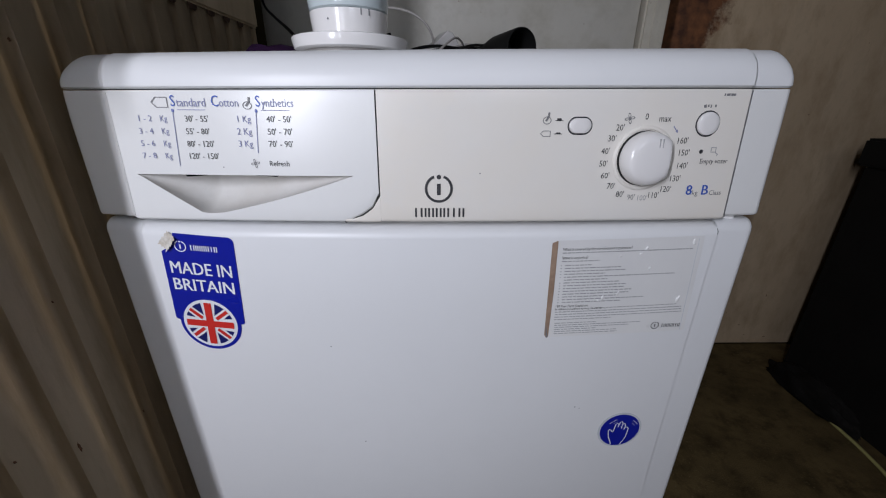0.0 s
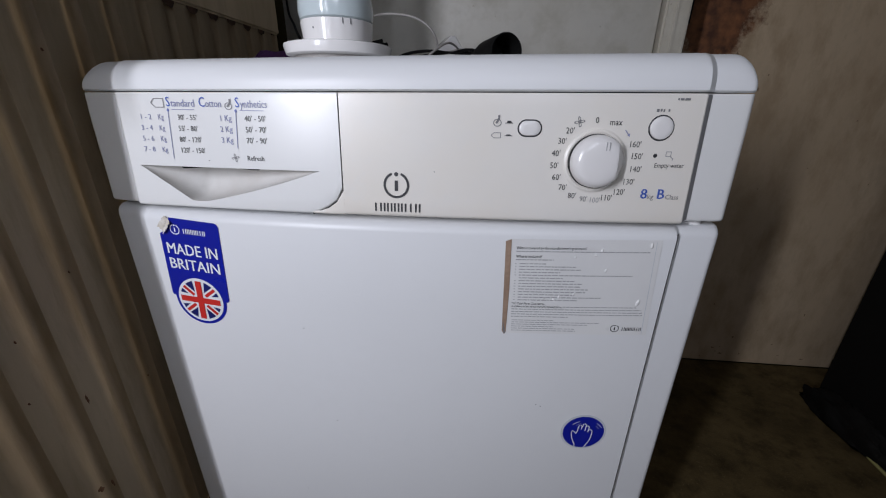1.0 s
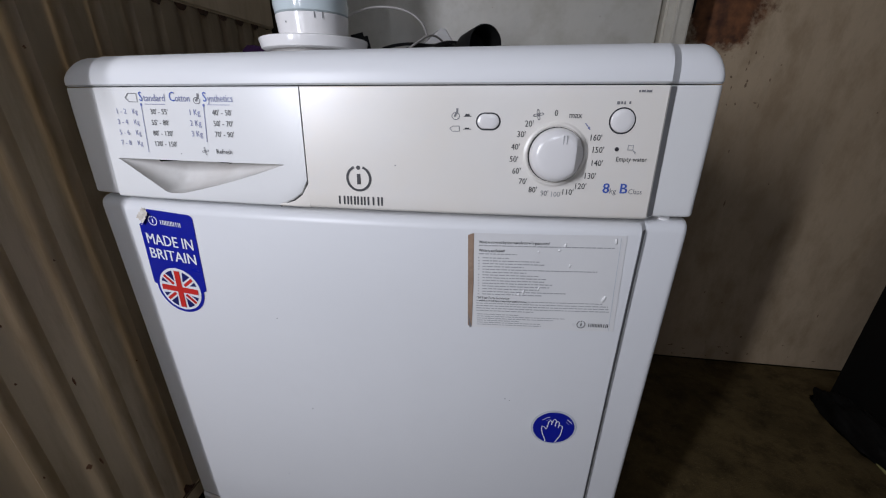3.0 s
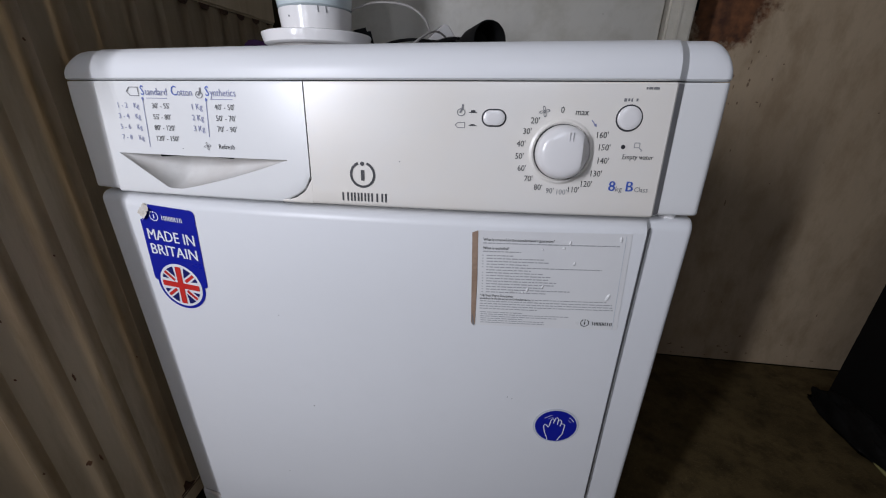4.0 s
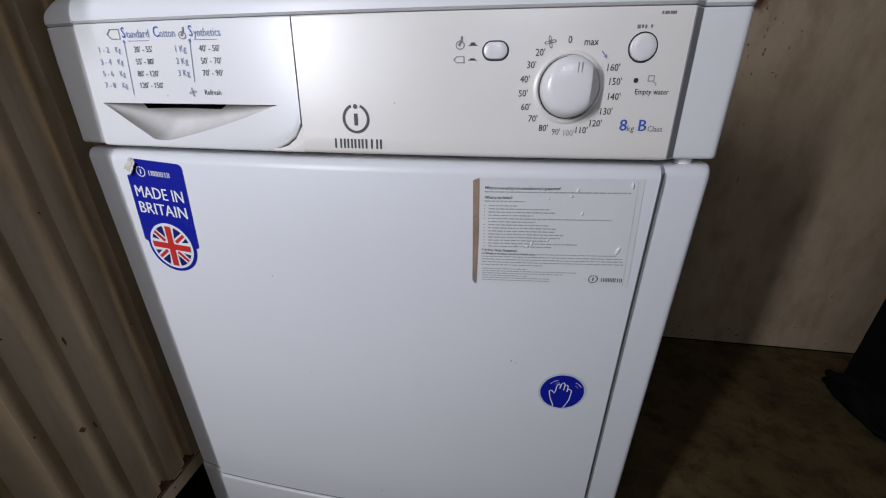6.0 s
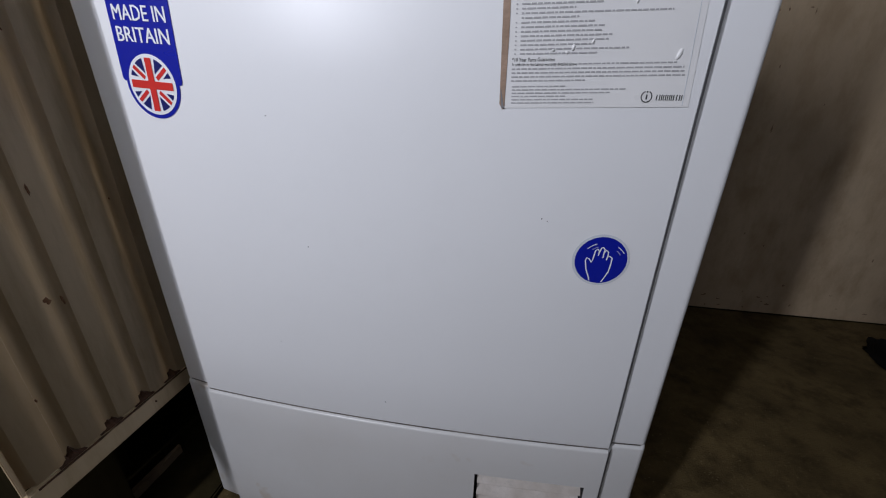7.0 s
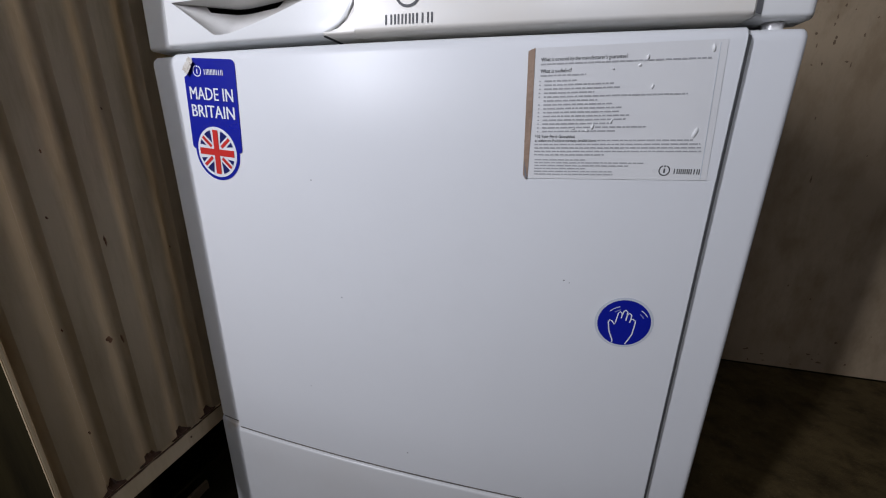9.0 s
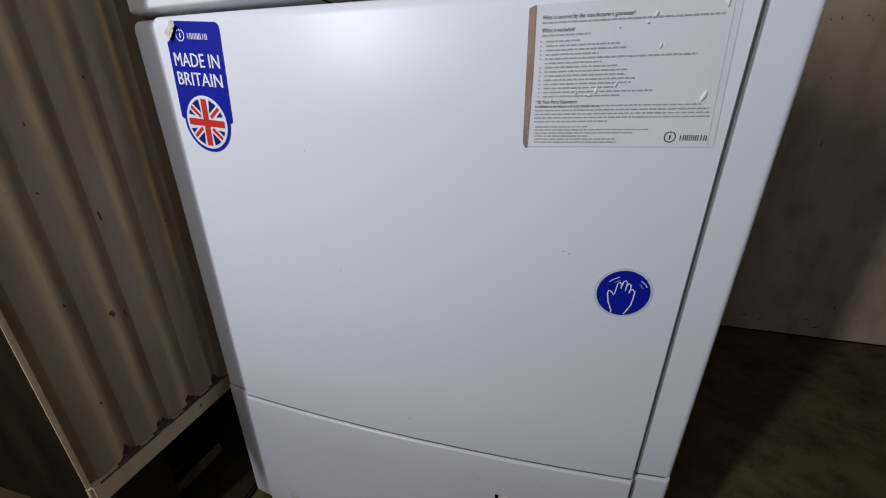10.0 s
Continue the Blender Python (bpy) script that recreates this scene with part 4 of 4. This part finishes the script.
def ribbed_door():
    d = thing("steel_door", "beige painted ribbed steel door, rusty along its bottom rail, standing open", "door")
    y0, y1, z0, z1, pitch, deep = -0.158, 0.455, 0.246, 0.935, 0.0427, 0.0062
    first = -0.1135 - pitch  # middle of the first rib valley
    # profile: broad flats with narrow valleys
    prof = [(y0, PX)]
    for k in range(15):
        for off, dep in ((-0.0190, 0.0), (-0.0165, -0.05), (-0.0135, -0.05), (-0.0105, 0.0), (-0.0070, 0.12), (-0.0045, 0.9), (-0.0030, 1.0), (0.0025, 1.0), (0.0048, 0.85), (0.0085, 0.15), (0.0125, 0.0)):
            y = first + k * pitch + off
            if y0 < y < y1:
                prof.append((y, PX - deep * dep))
    prof.append((y1, PX))
    bm = bmesh.new()
    nz = 24
    rnd = random.Random(2)
    grid = []
    for i in range(nz + 1):
        z = z0 + (z1 - z0) * i / nz
        grid.append([bm.verts.new((x + 0.0012 * noise.noise(Vector((yy * 9, z * 5, 0))), yy, z)) for yy, x in prof])
    for a, b in zip(grid, grid[1:]):
        for k in range(len(prof) - 1):
            bm.faces.new((a[k], a[k + 1], b[k + 1], b[k]))
    bmesh.ops.solidify(bm, geom=bm.faces[:], thickness=0.0015)
    part("ribbed_sheet", bm, SHEET, d)
    part("bottom_rail", box(PX - 0.008, PX + 0.003, -0.160, 0.46, 0.214, 0.2455, 0.003), SHEET, d, "beige steel rail with rust")
    part("mid_rail", box(PX - 0.008, PX + 0.004, -0.160, 0.46, 0.936, 1.05, 0.003), SHEET, d)
    part("top_rail", box(PX - 0.008, PX + 0.004, -0.160, 0.46, 1.90, 1.98, 0.003), SHEET, d)
    part("upper_sheet", box(PX - 0.012, PX - 0.008, -0.15, 0.455, 1.05, 1.90), SHEET, d)
    # added out of view to shade the upper left of the dryer
    part("shadow_caster", box(PX + 0.0045, PX + 0.028, -0.160, -0.118, 0.885, 1.98, 0.003), SHEET, d)
    part("edge_stile", box(PX - 0.0015, PX + 0.002, -0.161, -0.1575, 0.2465, 1.98, 0.0008), SHEET, d)
    # rust along the feet of the ribs
    for k in range(13):
        yy = first + pitch + k * pitch
        bm = bmesh.new()
        bmesh.ops.create_grid(bm, x_segments=16, y_segments=5, size=1)
        for v in bm.verts:
            u, w = v.co.x, v.co.y
            a = yy - 0.002 + u * 0.0135
            top = 0.2475 + 0.0120 * max(0.05, 0.45 + 0.9 * noise.noise(Vector((a * 210, 0, 3)))) * (1 - abs(u) ** 4)
            zz = 0.2445 + (top - 0.2445) * (w + 1) / 2
            v.co = Vector((PX - 0.0075 + 0.010 * (1 - (w + 1) / 2) + 0.0012 * noise.noise(Vector((a * 90, zz * 90, 1))), a, zz))
        part("rust_patch", bm, RUST, d)
    for k in range(13):
        yy = first + pitch + k * pitch
        bm = bmesh.new()
        bmesh.ops.create_grid(bm, x_segments=8, y_segments=3, size=1)
        for v in bm.verts:
            u, w = v.co.x, v.co.y
            a = yy + u * 0.011
            foot = 0.934 - 0.010 * (0.6 + 0.4 * noise.noise(Vector((a * 150, 0, 5)))) * (1 - abs(u) ** 3)
            v.co = Vector((PX + 0.0008, a, foot + (0.9365 - foot) * (w + 1) / 2))
        part("rust_patch", bm, RUST, d)
    bm = bmesh.new()
    bmesh.ops.create_grid(bm, x_segments=80, y_segments=2, size=1)
    for v in bm.verts:
        a = 0.15 + v.co.x * 0.30
        v.co = Vector((PX + 0.0034, a, 0.2430 + v.co.y * 0.0014 * (1 + noise.noise(Vector((a * 60, 0, 8))))))
    part("rust_line", bm, RUST, d)
    for yy, zz, ry, rz in ((-0.058, 0.526, 0.0018, 0.0050), (-0.079, 0.419, 0.0036, 0.0042), (-0.067, 0.413, 0.0020, 0.0055), (-0.02, 0.232, 0.0022, 0.0018), (0.016, 0.86, 0.0016, 0.0016), (-0.10, 0.56, 0.0014, 0.0014),
                           (-0.09, 0.62, 0.0013, 0.0016), (-0.03, 0.66, 0.0012, 0.0012), (0.01, 0.50, 0.0011, 0.0013), (-0.115, 0.45, 0.0013, 0.0018), (-0.12, 0.33, 0.0014, 0.002)):
        x = PX + 0.0035 if zz < 0.245 else PX + 0.0004
        m = pose(x, yy, zz, 0, 90, 0) @ Matrix.Diagonal((rz, ry, 0.0006, 1))
        part("rust_spot", rough_spot(m, rnd), RUSTSPOT, d)
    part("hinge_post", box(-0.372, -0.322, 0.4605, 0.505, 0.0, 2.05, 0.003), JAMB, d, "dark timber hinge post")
    return d


ribbed_door()


def offcut():
    secs = []
    for i in range(13):
        t = i / 12
        p = Vector((-0.428, -0.030, 0.018)).lerp(Vector((-0.418, 0.062, 0.024)), t)
        w = 0.0034 * (1 - 0.6 * t) + 0.001
        k = 0.0015 * noise.noise(Vector((t * 6, 1, 1)))
        secs.append([p + Vector((-w, 0, -0.010 + k)), p + Vector((w, 0, -0.010 - k)), p + Vector((w * 0.9, 0, 0.006 + k)), p + Vector((-w * 0.8, 0, 0.008))])
    return tagged(mesh_object("timber_offcut", loft(secs), OLDWOOD), "splintered old timber offcut on the floor beside the dryer", "timber")


offcut()


def rag():
    bm = bmesh.new()
    bmesh.ops.create_icosphere(bm, subdivisions=4, radius=1)
    for v in bm.verts:
        d = v.co.normalized()
        v.co = Vector((d.x * 0.06, d.y * 0.035, max(-0.004, d.z * 0.085))) * (1 + 0.35 * noise.noise(d * 3.2)) + Vector((-0.585, -0.150, 0.0))
        v.co.z = max(v.co.z, 0.003) if v.co.z < 0.003 else v.co.z
    return tagged(mesh_object("dark_rag", bm, BLACKP, smooth=True), "crumpled black rag on the floor behind the steel door", "rag")


rag()

# ---- black cupboard by the wall ----


def black_cupboard():
    c = thing("black_cupboard", "matt black low cupboard with a thick top, standing on the floor", "cupboard")
    part("body", box(1.115, 1.60, 0.02, 0.655, 0.0, 0.665, 0.004), BLACKBOX, c)
    part("top", box(1.095, 1.62, 0.0, 0.662, 0.667, 0.735, 0.006), BLACKP, c, "thick black overhanging top")
    return c


black_cupboard()


def black_bag():
    bm = bmesh.new()
    bmesh.ops.create_icosphere(bm, subdivisions=5, radius=1)
    for v in bm.verts:
        d = v.co.normalized()
        k = 1 + 0.22 * noise.noise(d * 2.6) + 0.10 * noise.noise(d * 7.0)
        v.co = Vector((min(1.113, 1.102 + d.x * 0.034 * k), 0.535 + d.y * 0.135 * k, max(0.003, d.z * 0.075 * k)))
    return tagged(mesh_object("black_bag", bm, BLACKBOX, smooth=True), "crumpled black bag on the floor against the black cupboard", "bag")


black_bag()
tagged(mesh_object("yellow_cable", tube([(0.95, 0.12, 0.004), (1.0, 0.20, 0.0045), (1.05, 0.27, 0.006), (1.075, 0.36, 0.0045), (1.085, 0.47, 0.0045)], 0.004), YELLOWC, smooth=True), "dull yellow cable lying on the concrete floor", "cable")

# ---- things on the worktop ----
TOP = Z_TOP


def dome_lamp():
    t = thing("dome_lamp", "white plastic lamp with pale blue dome on the dryer top", "lamp")
    m = pose(-0.087, 0.139, TOP)
    part("foot_ring", lathe([(0.047, 0.0), (0.0485, 0.001), (0.0485, 0.009)], m, 48), CABLEGREY, t)
    part("base", lathe([(0.049, 0.0085), (0.0555, 0.0088), (0.0575, 0.0100), (0.0595, 0.0185), (0.0590, 0.0200), (0.0565, 0.0208), (0.037, 0.0214)], m, 72), WHITEL, t, "round white base")
    col = part("collar", lathe([(0.0375, 0.0215), (0.0376, 0.025), (0.0392, 0.0415), (0.0390, 0.0430), (0.037, 0.0435)], m, 72), WHITEL, t)
    for a in (-62, -50):
        bm = box(-0.0005, 0.0005, -0.0002, 0.0005, 0.0, 0.0055, bm=bmesh.new())
        bm.transform(m @ pose(0, 0, 0, 0, 0, a + 90) @ pose(0, -0.0394, 0.0375))
        part("notch", bm, INKGREY, col, smooth=False)
    bm = lathe([(0.0010, 0.0), (0.0008, 0.0004)], m @ pose(0, 0, 0, 0, 0, -20) @ pose(0, -0.0386, 0.034, 90, 0, 0), 10)
    part("screw", bm, INKGREY, col)
    part("dome", lathe([(0.0370, 0.0436), (0.0392, 0.0450), (0.0404, 0.052), (0.0398, 0.062), (0.0372, 0.072), (0.0325, 0.081), (0.025, 0.0885), (0.014, 0.093), (0.003, 0.094)], m, 72), DOME, t, "pale blue glossy dome")
    return t


dome_lamp()


def black_torch():
    m = look((0.106, 0.196, TOP + 0.0220), (0.070, 0.268, TOP + 0.0195)) @ pose(0, 0, 0, 180, 0, 0)
    prof = [(0.0175, 0.062), (0.0200, 0.050), (0.0212, 0.02), (0.0218, 0.002), (0.0214, 0.0), (0.0205, 0.0), (0.0198, 0.02), (0.0185, 0.045), (0.002, 0.048)]
    t = thing("black_torch", "black plastic torch lying on its side on the dryer top", "torch")
    part("head", lathe(prof, m, 40, cap=False), BLACKP, t)
    part("handle", lathe([(0.0172, 0.0615), (0.0150, 0.075), (0.0148, 0.14), (0.012, 0.143)], m, 28), BLACKP, t)
    return t


black_torch()


def adapter():
    t = thing("power_adapter", "white plastic mains adapter standing on the dryer top", "adapter")
    secs = []
    for y, k in ((0.0, 0.94), (0.002, 1.0), (0.034, 1.0), (0.036, 0.94)):
        secs.append([Vector((a * k, y, b * k + 0.034)) for a, b in ((-0.034, -0.034), (0.034, -0.034), (0.032, 0.004), (0.010, 0.0345), (0.002, 0.0355), (-0.030, 0.008))])
    bm = loft(secs)
    bm.transform(pose(0.020, 0.40, TOP + 0.0005, 0, 0, 24))
    part("body", bm, WHITEL, t, smooth=False)
    return t


adapter()
for pts, r, material, name, label in (
        ([(-0.20, 0.37, TOP + 0.003), (-0.19, 0.40, TOP + 0.045), (-0.165, 0.41, TOP + 0.080), (-0.13, 0.41, TOP + 0.097), (-0.095, 0.41, TOP + 0.104), (-0.05, 0.41, TOP + 0.100), (-0.020, 0.41, TOP + 0.085), (-0.005, 0.405, TOP + 0.062), (-0.004, 0.39, TOP + 0.034), (-0.03, 0.36, TOP + 0.003)], 0.0020, CABLEGREY, "grey_cable", "thin grey cable looping up behind the lamp"),
        ([(-0.03, 0.21, TOP + 0.003), (0.0, 0.25, TOP + 0.016), (0.03, 0.29, TOP + 0.032), (0.055, 0.30, TOP + 0.036), (0.08, 0.31, TOP + 0.020), (0.10, 0.33, TOP + 0.003)], 0.0022, CABLEGREY, "grey_cable", "thin grey cable lying on the dryer top"),
        ([(-0.02, 0.23, TOP + 0.003), (0.005, 0.27, TOP + 0.024), (0.03, 0.31, TOP + 0.034), (0.05, 0.335, TOP + 0.022), (0.06, 0.36, TOP + 0.003)], 0.0018, WHITEL, "white_cable", "thin white cable lying on the dryer top"),
        ([(0.01, 0.22, TOP + 0.003), (0.03, 0.235, TOP + 0.022), (0.055, 0.25, TOP + 0.0305), (0.08, 0.265, TOP + 0.027), (0.10, 0.29, TOP + 0.010), (0.11, 0.31, TOP + 0.003)], 0.0017, BLACKP, "black_cable", "black cable lying on the dryer top"),
        ([(-0.06, 0.215, TOP + 0.003), (-0.03, 0.22, TOP + 0.020), (0.0, 0.23, TOP + 0.0265), (0.03, 0.25, TOP + 0.0265), (0.06, 0.26, TOP + 0.026), (0.085, 0.27, TOP + 0.010), (0.09, 0.29, TOP + 0.003)], 0.0020, BLACKP, "black_cable", "black cable lying on the dryer top"),
        ([(-0.045, 0.19, TOP + 0.003), (-0.02, 0.20, TOP + 0.010), (0.01, 0.215, TOP + 0.017), (0.04, 0.24, TOP + 0.022), (0.06, 0.27, TOP + 0.012), (0.05, 0.30, TOP + 0.003)], 0.0014, WHITEL, "white_cable", "thin white cable in a loose tangle on the dryer top"),
        ([(-0.01, 0.20, TOP + 0.003), (0.012, 0.225, TOP + 0.026), (0.030, 0.26, TOP + 0.040), (0.042, 0.30, TOP + 0.030), (0.03, 0.33, TOP + 0.003)], 0.0014, CABLEGREY, "grey_cable", "thin grey cable in a loose tangle on the dryer top"),
        ([(-0.05, 0.24, TOP + 0.003), (-0.01, 0.25, TOP + 0.022), (0.02, 0.27, TOP + 0.028), (0.06, 0.285, TOP + 0.031), (0.09, 0.30, TOP + 0.014), (0.10, 0.32, TOP + 0.003)], 0.0016, BLACKP, "black_cable", "thin black cable in a loose tangle on the dryer top"),
        ([(-0.37, 0.62, 1.06), (-0.34, 0.56, 0.995), (-0.285, 0.46, 0.955), (-0.215, 0.32, 0.915), (-0.165, 0.24, 0.880), (-0.13, 0.215, TOP + 0.003)], 0.0022, BLACKP, "black_cable", "black cable hanging down behind the lamp")):
    tagged(mesh_object(name, tube(pts, r), material, smooth=True), label, "cable")
bm = box(-0.013, 0.013, -0.010, 0.010, 0.0, 0.034, 0.005)
bm.transform(pose(-0.054, 0.212, TOP + 0.003, 0, -14, 20))
tagged(mesh_object("black_plug", bm, BLACKP, smooth=True), "small black plug behind the lamp base", "plug")


def cloth():
    bm = bmesh.new()
    bmesh.ops.create_icosphere(bm, subdivisions=4, radius=1)
    for v in bm.verts:
        d = v.co.normalized()
        k = 1 + 0.3 * noise.noise(d * 3.0)
        v.co = Vector((-0.205 + d.x * 0.055 * k, 0.26 + d.y * 0.05 * k, max(TOP + 0.0005, TOP + d.z * 0.027 * k)))
    return tagged(mesh_object("purple_cloth", bm, PURPLE, smooth=True), "crumpled dark purple cloth on the dryer top", "cloth")


cloth()
